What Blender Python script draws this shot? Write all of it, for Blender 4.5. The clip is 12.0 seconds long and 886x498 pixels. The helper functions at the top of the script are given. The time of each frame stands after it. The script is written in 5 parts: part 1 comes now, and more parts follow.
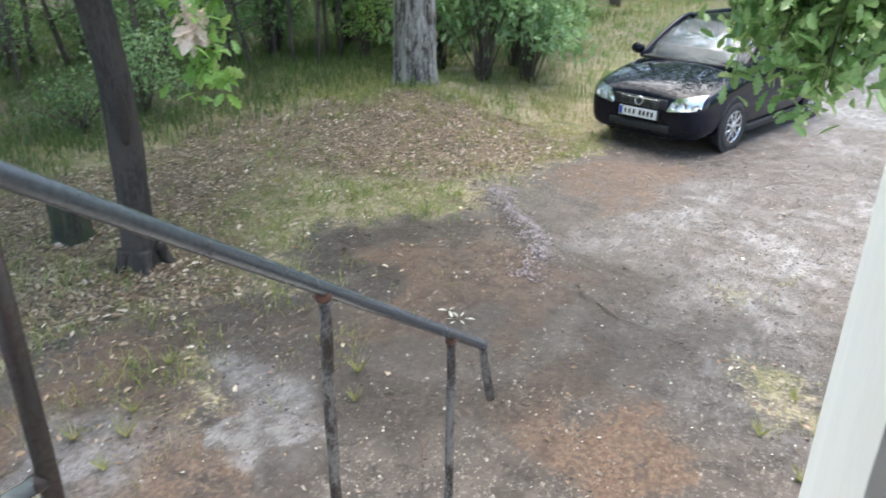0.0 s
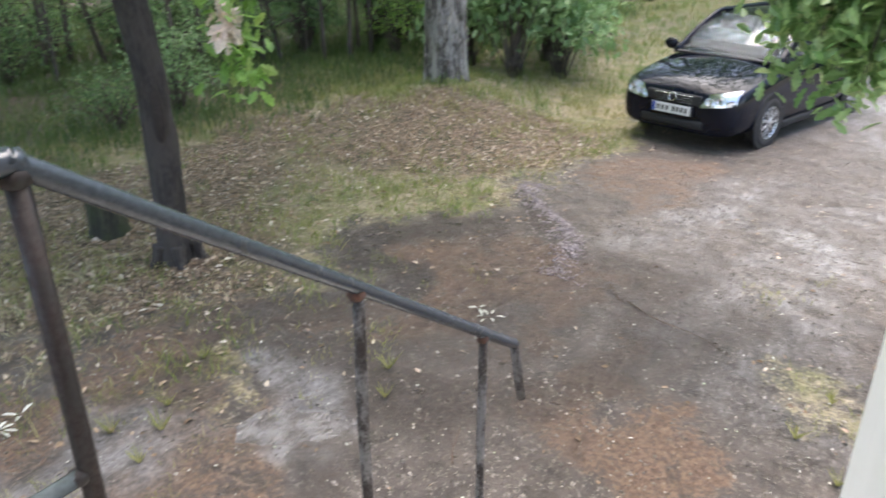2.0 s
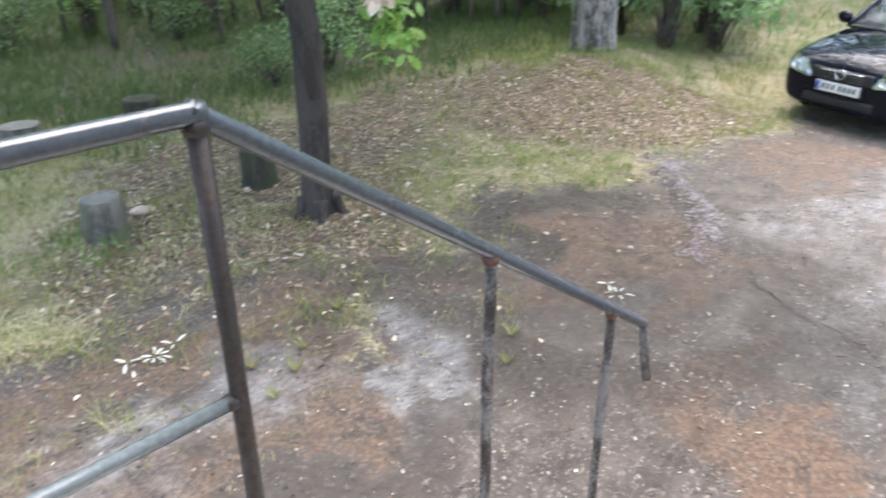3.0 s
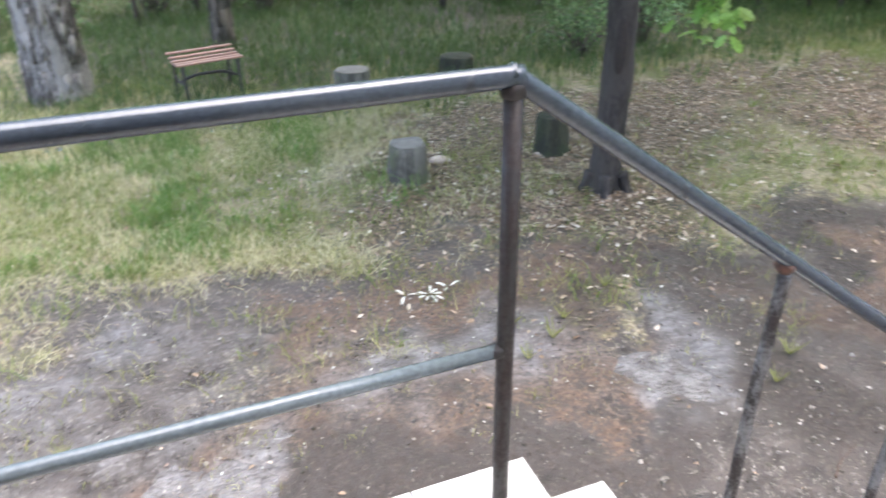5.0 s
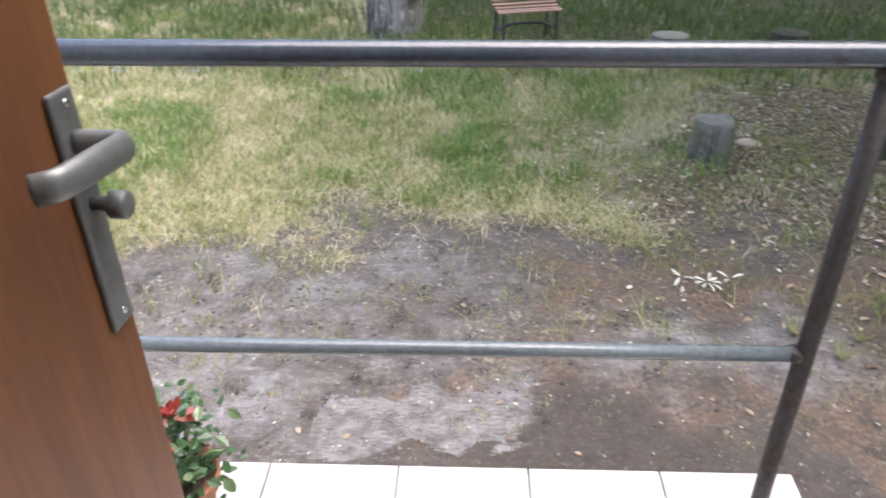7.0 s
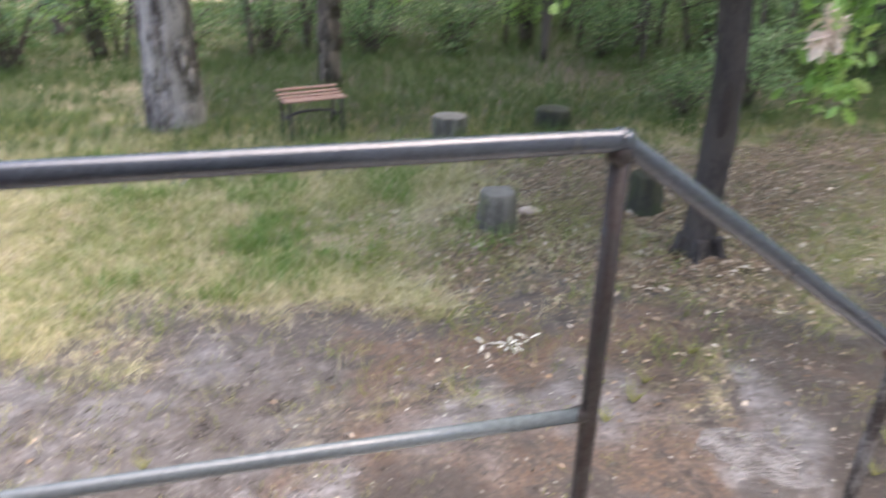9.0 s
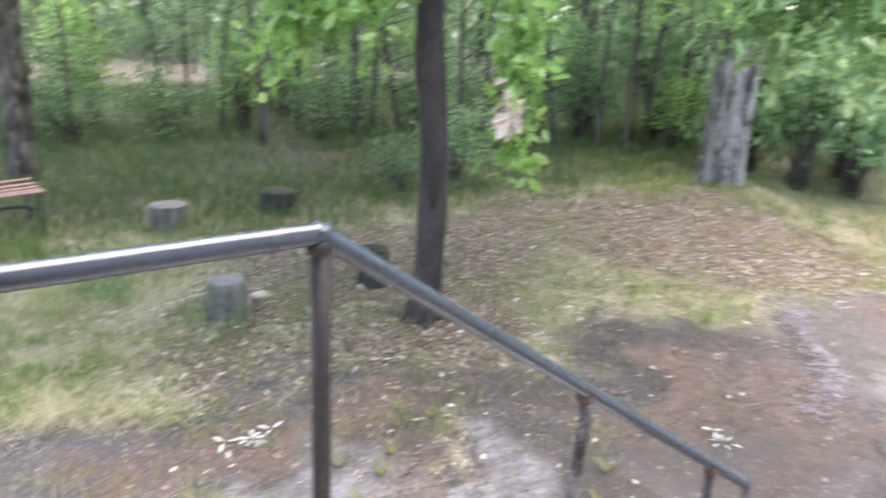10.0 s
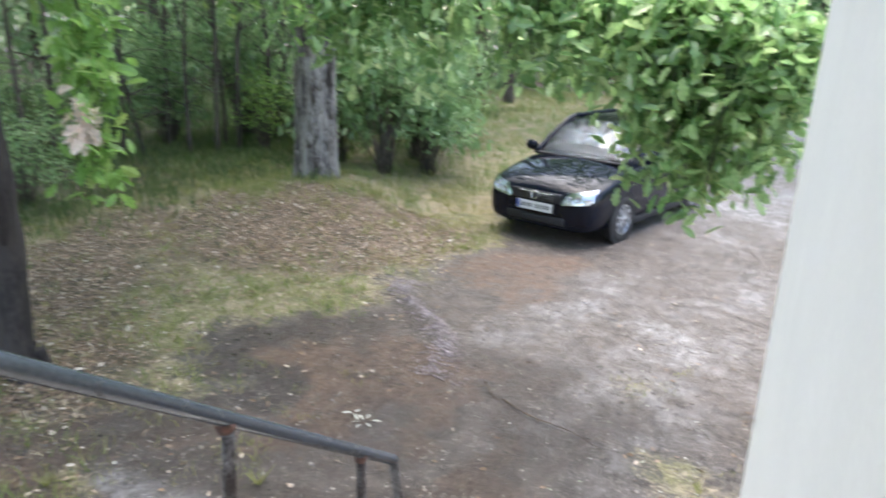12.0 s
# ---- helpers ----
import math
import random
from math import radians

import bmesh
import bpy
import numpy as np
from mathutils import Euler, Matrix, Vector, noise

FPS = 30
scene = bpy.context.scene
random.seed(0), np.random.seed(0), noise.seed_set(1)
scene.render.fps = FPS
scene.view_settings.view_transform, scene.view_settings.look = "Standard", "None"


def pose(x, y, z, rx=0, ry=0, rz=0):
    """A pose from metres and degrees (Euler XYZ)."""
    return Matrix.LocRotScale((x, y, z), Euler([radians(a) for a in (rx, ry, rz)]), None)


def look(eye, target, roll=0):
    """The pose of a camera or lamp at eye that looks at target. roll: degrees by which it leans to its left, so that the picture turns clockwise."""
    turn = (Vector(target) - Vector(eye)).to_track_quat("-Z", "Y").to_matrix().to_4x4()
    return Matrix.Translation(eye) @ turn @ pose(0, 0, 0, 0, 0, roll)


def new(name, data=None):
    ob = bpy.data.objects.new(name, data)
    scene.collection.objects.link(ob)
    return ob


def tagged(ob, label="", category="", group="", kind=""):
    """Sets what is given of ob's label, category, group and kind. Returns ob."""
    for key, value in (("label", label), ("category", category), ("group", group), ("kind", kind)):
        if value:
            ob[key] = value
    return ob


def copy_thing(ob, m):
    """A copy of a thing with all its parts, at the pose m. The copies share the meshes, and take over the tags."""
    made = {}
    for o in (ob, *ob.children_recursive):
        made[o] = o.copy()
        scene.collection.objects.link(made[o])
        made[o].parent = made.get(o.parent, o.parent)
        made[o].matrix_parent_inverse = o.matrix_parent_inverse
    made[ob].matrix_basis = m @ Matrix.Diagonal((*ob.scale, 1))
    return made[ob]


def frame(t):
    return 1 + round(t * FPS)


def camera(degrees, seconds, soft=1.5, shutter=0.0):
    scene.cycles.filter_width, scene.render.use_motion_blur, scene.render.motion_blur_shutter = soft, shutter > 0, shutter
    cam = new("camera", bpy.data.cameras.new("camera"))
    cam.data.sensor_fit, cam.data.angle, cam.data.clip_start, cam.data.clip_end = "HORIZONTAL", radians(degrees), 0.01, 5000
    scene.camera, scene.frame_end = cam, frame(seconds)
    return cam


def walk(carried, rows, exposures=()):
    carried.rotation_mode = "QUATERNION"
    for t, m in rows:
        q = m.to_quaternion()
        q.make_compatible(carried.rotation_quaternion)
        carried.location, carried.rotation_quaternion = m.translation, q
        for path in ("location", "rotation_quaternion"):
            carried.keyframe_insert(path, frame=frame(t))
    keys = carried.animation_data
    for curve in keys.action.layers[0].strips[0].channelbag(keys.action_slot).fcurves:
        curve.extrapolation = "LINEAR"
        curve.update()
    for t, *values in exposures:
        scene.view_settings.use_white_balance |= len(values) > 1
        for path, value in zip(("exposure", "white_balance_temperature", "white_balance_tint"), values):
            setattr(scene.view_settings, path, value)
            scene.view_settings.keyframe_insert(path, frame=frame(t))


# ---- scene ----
cam = camera(62.2, 12.0, soft=1.6, shutter=0.7)
# seconds, eye, tilt, lean, turn
PATH = [
    (0.0, 0.059, -0.008, 2.330, 66.26, -0.46, -58.24),
    (0.5, 0.080, 0.005, 2.325, 66.99, -0.47, -61.22),
    (1.0, 0.073, 0.008, 2.331, 67.40, -1.01, -62.76),
    (1.5, 0.061, 0.006, 2.332, 66.88, -0.56, -60.92),
    (2.0, 0.059, 0.004, 2.336, 65.94, 0.16, -56.04),
    (2.5, 0.047, 0.003, 2.339, 64.79, -0.33, -51.04),
    (3.0, 0.028, -0.000, 2.344, 63.54, 0.42, -45.10),
    (3.2, 0.028, 0.002, 2.345, 63.08, 0.59, -42.95),
    (4.8, 0.000, -0.010, 2.356, 61.40, 0.95, -24.20),
    (5.0, -0.004, -0.008, 2.353, 61.62, 0.68, -21.67),
    (5.5, -0.016, -0.010, 2.350, 60.56, 0.26, -15.98),
    (6.0, -0.030, -0.011, 2.343, 59.62, -0.39, -10.42),
    (6.5, -0.047, -0.012, 2.339, 58.81, 0.48, -3.72),
    (6.7, -0.056, -0.013, 2.340, 58.83, 0.70, -1.18),
    (7.45, -0.075, 0.000, 2.340, 59.2, 0.1, 4.6),
    (8.3, -0.057, 0.010, 2.342, 60.60, -0.80, -3.40),
    (8.5, -0.052, 0.012, 2.343, 61.58, -1.11, -6.22),
    (9.0, -0.025, 0.000, 2.367, 65.16, -0.87, -13.80),
    (9.5, -0.001, -0.034, 2.386, 69.05, -1.91, -23.82),
    (10.0, 0.021, -0.027, 2.402, 71.76, -2.64, -34.73),
    (10.5, 0.048, -0.012, 2.406, 72.93, -2.59, -44.42),
    (11.0, 0.071, 0.009, 2.404, 74.11, -2.57, -53.08),
    (11.5, 0.087, 0.029, 2.393, 74.19, -1.65, -59.19),
    (12.0, 0.098, 0.045, 2.392, 73.13, -2.37, -65.75),
]
walk(cam, [(t, pose(x, y, z, rx, ry, rz)) for t, x, y, z, rx, ry, rz in PATH],
     exposures=[(0.0, 2.5, 6600, 10), (0.5, 2.4, 6600, 10), (1.0, 2.15, 6700, 11), (2.0, 2.35, 6850, 14), (2.5, 2.62, 6750, 14), (3.2, 2.8, 6550, 14), (5.5, 2.75, 6450, 16), (6.5, 2.45, 6600, 17), (8.5, 2.45, 6950, 22), (9.5, 2.8, 6850, 22), (10.0, 3.05, 6550, 20), (10.5, 3.15, 6300, 16), (11.5, 2.92, 6350, 14), (12.0, 2.42, 6550, 13)])

# ---- light: a bright overcast sky after rain ----
world = bpy.data.worlds.new("sky")
scene.world = world
world.use_nodes = True
wn = world.node_tree
sky = wn.nodes.new("ShaderNodeTexSky")
sky.sky_type = "NISHITA"
sky.sun_disc = False
sky.sun_elevation = radians(74)
sky.sun_rotation = radians(75)
sky.air_density, sky.dust_density, sky.ozone_density = 1.0, 2.0, 0.6
wn.links.new(sky.outputs[0], wn.nodes["Background"].inputs[0])
wn.nodes["Background"].inputs[1].default_value = 0.15
sun_data = bpy.data.lights.new("sun", "SUN")
sun_data.energy, sun_data.angle, sun_data.color = 1.6, radians(70), (1.0, 0.97, 0.92)
sun = new("sun", sun_data)
az, el = radians(75), radians(74)
sun.matrix_world = look((0, 0, 0), (-math.sin(az) * math.cos(el), -math.cos(az) * math.cos(el), -math.sin(el)))

rng = np.random.default_rng(7)
rnd = random.Random(11)


# ---- materials ----
class Nodes:
    """A short way to wire a material."""

    def __init__(self, name):
        self.m = bpy.data.materials.new(name)
        self.m.use_nodes = True
        self.t = self.m.node_tree
        self.b = self.t.nodes["Principled BSDF"]
        self.coord = self.t.nodes.new("ShaderNodeTexCoord").outputs["Object"]

    def put(self, sock, v):
        if isinstance(v, bpy.types.NodeSocket):
            self.t.links.new(v, sock)
        elif isinstance(v, (tuple, list)):
            sock.default_value = (*v, 1) if len(v) == 3 and len(sock.default_value) == 4 else v
        else:
            sock.default_value = v

    def noise(self, scale, detail=4, rough=0.6, stretch=None, coord=None):
        n = self.t.nodes.new("ShaderNodeTexNoise")
        n.inputs["Scale"].default_value, n.inputs["Detail"].default_value, n.inputs["Roughness"].default_value = scale, detail, rough
        c = coord or self.coord
        if stretch:
            mp = self.t.nodes.new("ShaderNodeMapping")
            mp.inputs["Scale"].default_value = stretch
            self.t.links.new(c, mp.inputs[0])
            c = mp.outputs[0]
        self.t.links.new(c, n.inputs["Vector"])
        return n.outputs["Fac"]

    def cells(self, scale, feature="F1", out="Distance"):
        n = self.t.nodes.new("ShaderNodeTexVoronoi")
        n.feature = feature
        n.inputs["Scale"].default_value = scale
        self.t.links.new(self.coord, n.inputs["Vector"])
        return n.outputs[out]

    def ramp(self, f, a, b, lo=0.0, hi=1.0):
        n = self.t.nodes.new("ShaderNodeMapRange")
        n.interpolation_type = "SMOOTHSTEP"
        for i, v in enumerate((f, a, b, lo, hi)):
            self.put(n.inputs[i], v)
        return n.outputs[0]

    def mix(self, f, a, b):
        n = self.t.nodes.new("ShaderNodeMix")
        n.data_type = "RGBA"
        self.put(n.inputs[0], f), self.put(n.inputs[6], a), self.put(n.inputs[7], b)
        return n.outputs[2]

    def math(self, op, a, b=0.0):
        n = self.t.nodes.new("ShaderNodeMath")
        n.operation = op
        self.put(n.inputs[0], a), self.put(n.inputs[1], b)
        return n.outputs[0]

    def attr(self, name):
        n = self.t.nodes.new("ShaderNodeAttribute")
        n.attribute_name = name
        s = self.t.nodes.new("ShaderNodeSeparateColor")
        self.t.links.new(n.outputs["Color"], s.inputs[0])
        return s.outputs

    def island(self):
        return self.t.nodes.new("ShaderNodeNewGeometry").outputs["Random Per Island"]

    def each(self):
        return self.t.nodes.new("ShaderNodeObjectInfo").outputs["Random"]

    def bump(self, h, strength=0.5, dist=0.01):
        n = self.t.nodes.new("ShaderNodeBump")
        n.inputs["Strength"].default_value, n.inputs["Distance"].default_value = strength, dist
        self.t.links.new(h, n.inputs["Height"])
        self.t.links.new(n.outputs[0], self.b.inputs["Normal"])

    def done(self, color=None, rough=None, metal=0.0, **more):
        if color is not None:
            self.put(self.b.inputs["Base Color"], color)
        if rough is not None:
            self.put(self.b.inputs["Roughness"], rough)
        self.b.inputs["Metallic"].default_value = metal
        for k, v in more.items():
            self.put(self.b.inputs[k.replace("_", " ")], v)
        return self.m


def surface(name, a, b, scale=8, rough=(0.5, 0.7), bump=0.3, dist=0.004, metal=0.0, stretch=None, fine=60, spot=None):
    """Two colours broken up at two scales, with grain and, if given, stains of a third colour."""
    n = Nodes(name)
    big, small = n.noise(scale, 5, 0.65, stretch), n.noise(fine, 3, 0.6, stretch)
    f = n.math("ADD", n.math("MULTIPLY", big, 0.65), n.math("MULTIPLY", small, 0.35))
    col = n.mix(n.ramp(f, 0.35, 0.65), a, b)
    if spot:
        col = n.mix(n.ramp(n.noise(scale * 1.7, 6, 0.7), 0.52, 0.66), col, spot)
    n.bump(f, bump, dist)
    return n.done(col, n.ramp(big, 0.3, 0.7, *rough), metal)


def leafy(name, a, b, c, rough=0.38, through_light=0.35):
    """Leaves: each its own shade, some light passing through them."""
    n = Nodes(name)
    r = n.island()
    col = n.mix(n.ramp(r, 0.0, 0.6), a, b)
    col = n.mix(n.ramp(r, 0.72, 1.0), col, c)
    col = n.mix(n.ramp(n.noise(35, 3), 0.3, 0.8, 0.0, 0.35), col, (0.02, 0.04, 0.012))
    n.done(col, rough)
    tr = n.t.nodes.new("ShaderNodeBsdfTranslucent")
    bright = n.t.nodes.new("ShaderNodeHueSaturation")
    bright.inputs["Value"].default_value = 1.5
    n.t.links.new(col, bright.inputs["Color"])
    n.t.links.new(bright.outputs[0], tr.inputs[0])
    ms = n.t.nodes.new("ShaderNodeMixShader")
    ms.inputs[0].default_value = through_light
    out = n.t.nodes["Material Output"]
    n.t.links.new(n.b.outputs[0], ms.inputs[1]), n.t.links.new(tr.outputs[0], ms.inputs[2]), n.t.links.new(ms.outputs[0], out.inputs[0])
    return n.m


def ground_material():
    n = Nodes("wet_forest_ground")
    k1, k2 = n.attr("kinds"), n.attr("more_kinds")
    grass, litter, pale = k1[0], k1[1], k1[2]
    red, dark, wet = k2[0], k2[1], k2[2]
    big, mid, fine, grit = n.noise(1.1, 5), n.noise(6, 7, 0.72), n.noise(34, 6, 0.72), n.noise(130, 4, 0.7)
    streak = n.noise(9, 6, 0.75, (0.6, 1.5, 1))
    wob = n.math("MULTIPLY", n.math("SUBTRACT", mid, 0.5), 2.6)
    wob2 = n.math("MULTIPLY", n.math("SUBTRACT", fine, 0.5), 2.0)
    wobble = n.math("ADD", wob, wob2)

    def area(k, a=0.1, b=0.9):
        return n.ramp(n.math("ADD", k, n.math("MULTIPLY", wobble, n.ramp(k, 0.0, 0.3))), a, b)
    mud = n.mix(n.ramp(mid, 0.3, 0.7), (0.05, 0.039, 0.032), (0.135, 0.11, 0.092))
    mud = n.mix(n.ramp(fine, 0.53, 0.66), mud, (0.25, 0.218, 0.188))
    mud = n.mix(n.ramp(grit, 0.54, 0.64, 0.0, 0.75), mud, (0.038, 0.028, 0.023))
    col = n.mix(area(red), mud, n.mix(n.ramp(fine, 0.32, 0.68), (0.078, 0.045, 0.029), (0.195, 0.128, 0.085)))
    # pale silt colour that also paints the sky's reflection on wet ground
    silt_sky_sheen = n.ramp(n.math("ADD", pale, n.math("MULTIPLY", wobble, n.ramp(pale, 0.0, 0.2, 0.0, 0.4))), 0.05, 1.0)
    col = n.mix(silt_sky_sheen, col, n.mix(n.ramp(streak, 0.36, 0.64), (0.13, 0.121, 0.117), (0.31, 0.298, 0.292)))
    # dark mud in the yard; under the trees the same colour paints shade
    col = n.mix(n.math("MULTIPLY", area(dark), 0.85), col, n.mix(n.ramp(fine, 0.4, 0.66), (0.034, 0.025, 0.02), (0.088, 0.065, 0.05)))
    turf = n.mix(n.ramp(mid, 0.32, 0.68), (0.085, 0.092, 0.03), (0.185, 0.18, 0.07))
    turf = n.mix(n.ramp(fine, 0.48, 0.7), turf, (0.36, 0.31, 0.185))
    turf = n.mix(n.math("MULTIPLY", n.ramp(n.noise(2.2, 5, 0.7), 0.42, 0.6), 0.8), turf, n.mix(n.ramp(fine, 0.3, 0.7), (0.21, 0.155, 0.095), (0.46, 0.385, 0.265)))
    col = n.mix(area(grass), col, turf)
    leaves = n.mix(n.ramp(n.cells(40, out="Color"), 0.3, 0.75), (0.085, 0.055, 0.035), (0.26, 0.182, 0.12))
    leaves = n.mix(n.ramp(fine, 0.55, 0.7), leaves, (0.33, 0.25, 0.17))
    leaves = n.mix(n.ramp(mid, 0.45, 0.66), leaves, (0.062, 0.055, 0.024))
    col = n.mix(area(litter), col, leaves)
    crumbs = n.math("MULTIPLY", n.ramp(n.cells(31), 0.2, 0.1), n.ramp(mid, 0.44, 0.56))
    col = n.mix(crumbs, col, (0.035, 0.025, 0.019))
    bits = n.ramp(n.cells(24), 0.11, 0.05)
    col = n.mix(n.math("MULTIPLY", bits, n.ramp(big, 0.42, 0.6)), col, (0.42, 0.37, 0.30))
    h = n.math("ADD", n.math("ADD", n.math("MULTIPLY", mid, 1.5), n.math("MULTIPLY", fine, 0.7)), n.math("MULTIPLY", grit, 0.3))
    n.bump(h, 0.9, 0.026)
    rough = n.math("SUBTRACT", n.ramp(mid, 0.25, 0.7, 0.55, 0.8), n.math("MULTIPLY", wet, n.ramp(mid, 0.64, 0.36, 0.14, 0.36)))
    return n.done(col, rough)


def bark_material(name, a, b, moss=None):
    n = Nodes(name)
    plates = n.noise(9, 6, 0.7, (1, 1, 0.16))
    small = n.noise(45, 4, 0.7, (1, 1, 0.4))
    f = n.math("ADD", n.math("MULTIPLY", plates, 0.7), n.math("MULTIPLY", small, 0.3))
    col = n.mix(n.ramp(f, 0.43, 0.56), a, b)
    if moss:
        col = n.mix(n.ramp(n.noise(3, 5), 0.45, 0.62), col, moss)
    n.bump(f, 1.0, 0.03)
    return n.done(col, 0.85)


def scraped_paint(name, paint, rust, lo, hi, rough=0.35):
    n = Nodes(name)
    flakes = n.noise(16, 7, 0.72, (1, 1, 0.35))
    fine = n.noise(90, 4, 0.7)
    f = n.math("ADD", n.math("MULTIPLY", flakes, 0.75), n.math("MULTIPLY", fine, 0.25))
    p = n.mix(n.ramp(fine, 0.3, 0.7), paint, tuple(c * 0.72 for c in paint))
    r = n.mix(n.ramp(fine, 0.35, 0.65), rust, tuple(c * 0.45 for c in rust))
    n.bump(f, 0.5, 0.003)
    return n.done(n.mix(n.ramp(f, lo, hi), p, r), n.ramp(f, lo, hi, rough, 0.8), 0.0)


M_GROUND = ground_material()
M_RAIL = scraped_paint("weathered_grey_rail_paint", (0.048, 0.06, 0.076), (0.04, 0.038, 0.038), 0.56, 0.7, 0.15)
M_MIDRAIL = scraped_paint("grey_green_rail_paint", (0.125, 0.15, 0.162), (0.08, 0.055, 0.045), 0.64, 0.74, 0.2)
M_POST = scraped_paint("rusty_dark_post_paint", (0.02, 0.017, 0.0165), (0.036, 0.02, 0.016), 0.42, 0.6, 0.48)
M_POST_WORN = scraped_paint("flaking_grey_post_paint", (0.15, 0.145, 0.143), (0.035, 0.024, 0.02), 0.42, 0.56, 0.4)
M_WELD = surface("rusty_weld", (0.12, 0.05, 0.032), (0.06, 0.034, 0.026), 30, (0.7, 0.9), 0.6)
M_TILE = Nodes("cream_stair_tile")
_c = M_TILE.mix(M_TILE.ramp(M_TILE.noise(6, 4), 0.3, 0.7), (0.44, 0.42, 0.39), (0.50, 0.48, 0.45))
_c = M_TILE.mix(M_TILE.ramp(M_TILE.noise(45, 4), 0.55, 0.8, 0, 0.4), _c, (0.40, 0.37, 0.335))
_c = M_TILE.mix(M_TILE.math("MULTIPLY", M_TILE.each(), 0.25), _c, (0.47, 0.445, 0.41))
M_TILE.bump(M_TILE.noise(50, 3), 0.08, 0.002)
M_TILE = M_TILE.done(_c, 0.3)
M_GROUT = surface("grey_grout", (0.42, 0.40, 0.37), (0.30, 0.28, 0.26), 30, (0.8, 0.9))
M_CONCRETE = surface("stair_concrete", (0.42, 0.40, 0.37), (0.30, 0.29, 0.27), 5, (0.8, 0.95), 0.4)
M_PLASTER = surface("white_wall_plaster", (0.74, 0.74, 0.73), (0.69, 0.69, 0.68), 2.5, (0.75, 0.9), 0.25, 0.003, fine=120)
M_INNER = surface("pale_hall_paint", (0.62, 0.58, 0.5), (0.56, 0.53, 0.46), 2, (0.7, 0.85), 0.1)
M_HALLFLOOR = surface("brown_hall_floor", (0.28, 0.2, 0.13), (0.2, 0.14, 0.09), 6, (0.4, 0.6), 0.1)
M_DOOR = surface("brown_door_veneer", (0.15, 0.056, 0.02), (0.085, 0.031, 0.012), 5, (0.42, 0.55), 0.12, 0.002, stretch=(1, 1, 0.07), fine=70)
M_HANDLE = surface("satin_grey_handle_metal", (0.15, 0.157, 0.155), (0.11, 0.116, 0.114), 20, (0.38, 0.5), 0.1, metal=0.4)
M_ROOF = surface("red_brown_roof_tile", (0.2, 0.08, 0.05), (0.13, 0.06, 0.04), 5, (0.7, 0.9))
M_BARK_OAK = bark_material("furrowed_grey_oak_bark", (0.045, 0.038, 0.033), (0.25, 0.235, 0.21))
M_BARK_PINE = bark_material("plated_pine_bark", (0.045, 0.035, 0.03), (0.255, 0.235, 0.215))
M_BARK_YOUNG = bark_material("dark_smooth_oak_bark", (0.02, 0.016, 0.014), (0.052, 0.043, 0.037))
M_BARK_THIN = bark_material("dark_sapling_bark", (0.05, 0.042, 0.034), (0.12, 0.10, 0.08))
M_HOLLOW = surface("dark_tree_wound", (0.02, 0.016, 0.013), (0.04, 0.03, 0.025), 20, (0.9, 1.0))
M_STUMP = bark_material("grey_stump_bark", (0.07, 0.064, 0.05), (0.17, 0.155, 0.128), (0.11, 0.12, 0.06))
M_STUMP_MOSS = bark_material("mossy_stump_bark", (0.022, 0.022, 0.014), (0.05, 0.05, 0.028), (0.032, 0.04, 0.016))
M_CUT = surface("weathered_cut_wood", (0.22, 0.20, 0.175), (0.15, 0.135, 0.115), 12, (0.8, 0.95), 0.4)
M_LEAF_OAK = leafy("wet_oak_leaves", (0.12, 0.235, 0.08), (0.29, 0.44, 0.18), (0.50, 0.61, 0.30), 0.2, 0.52)
M_LEAF_LIGHT = leafy("light_green_leaves", (0.17, 0.32, 0.07), (0.25, 0.42, 0.11), (0.38, 0.5, 0.16), 0.33, 0.5)
M_LEAF_SHRUB = leafy("grey_green_shrub_leaves", (0.17, 0.29, 0.125), (0.27, 0.41, 0.19), (0.42, 0.54, 0.30), 0.2, 0.42)
M_LEAF_WOOD = leafy("forest_leaves", (0.075, 0.145, 0.06), (0.13, 0.22, 0.085), (0.24, 0.33, 0.14), 0.32, 0.42)
M_LEAF_DEAD = leafy("withered_brown_leaves", (0.66, 0.52, 0.42), (0.76, 0.64, 0.54), (0.56, 0.42, 0.32), 0.6, 0.4)
M_LITTER = leafy("fallen_brown_leaves", (0.15, 0.09, 0.052), (0.33, 0.22, 0.14), (0.62, 0.52, 0.40), 0.3, 0.05)
# leaves of the far wood, paled so that the colour carries the mist
M_LEAF_FAR = leafy("far_leaves_with_haze", (0.12, 0.21, 0.10), (0.20, 0.30, 0.15), (0.36, 0.44, 0.26), 0.35, 0.5)
M_PALE_LEAF = leafy("pale_fallen_leaves", (0.60, 0.58, 0.50), (0.6, 0.6, 0.52), (0.42, 0.47, 0.32), 0.5, 0.1)
M_GRASS = leafy("meadow_grass", (0.13, 0.195, 0.048), (0.21, 0.275, 0.07), (0.36, 0.34, 0.14), 0.5, 0.35)
M_GRASS_DRY = leafy("yellowish_grass", (0.21, 0.23, 0.075), (0.33, 0.33, 0.12), (0.48, 0.42, 0.23), 0.55, 0.35)
# forest grass: its green is darkened to carry the canopy shade
M_GRASS_WOOD = leafy("forest_grass_painted_shade", (0.05, 0.095, 0.028), (0.09, 0.15, 0.042), (0.17, 0.19, 0.075), 0.5, 0.3)
M_GRASS_FRESH = leafy("fresh_green_grass", (0.105, 0.20, 0.045), (0.165, 0.275, 0.07), (0.30, 0.36, 0.13), 0.4, 0.4)
M_STRAW = leafy("pale_straw", (0.50, 0.46, 0.24), (0.62, 0.56, 0.34), (0.70, 0.64, 0.46), 0.55, 0.3)
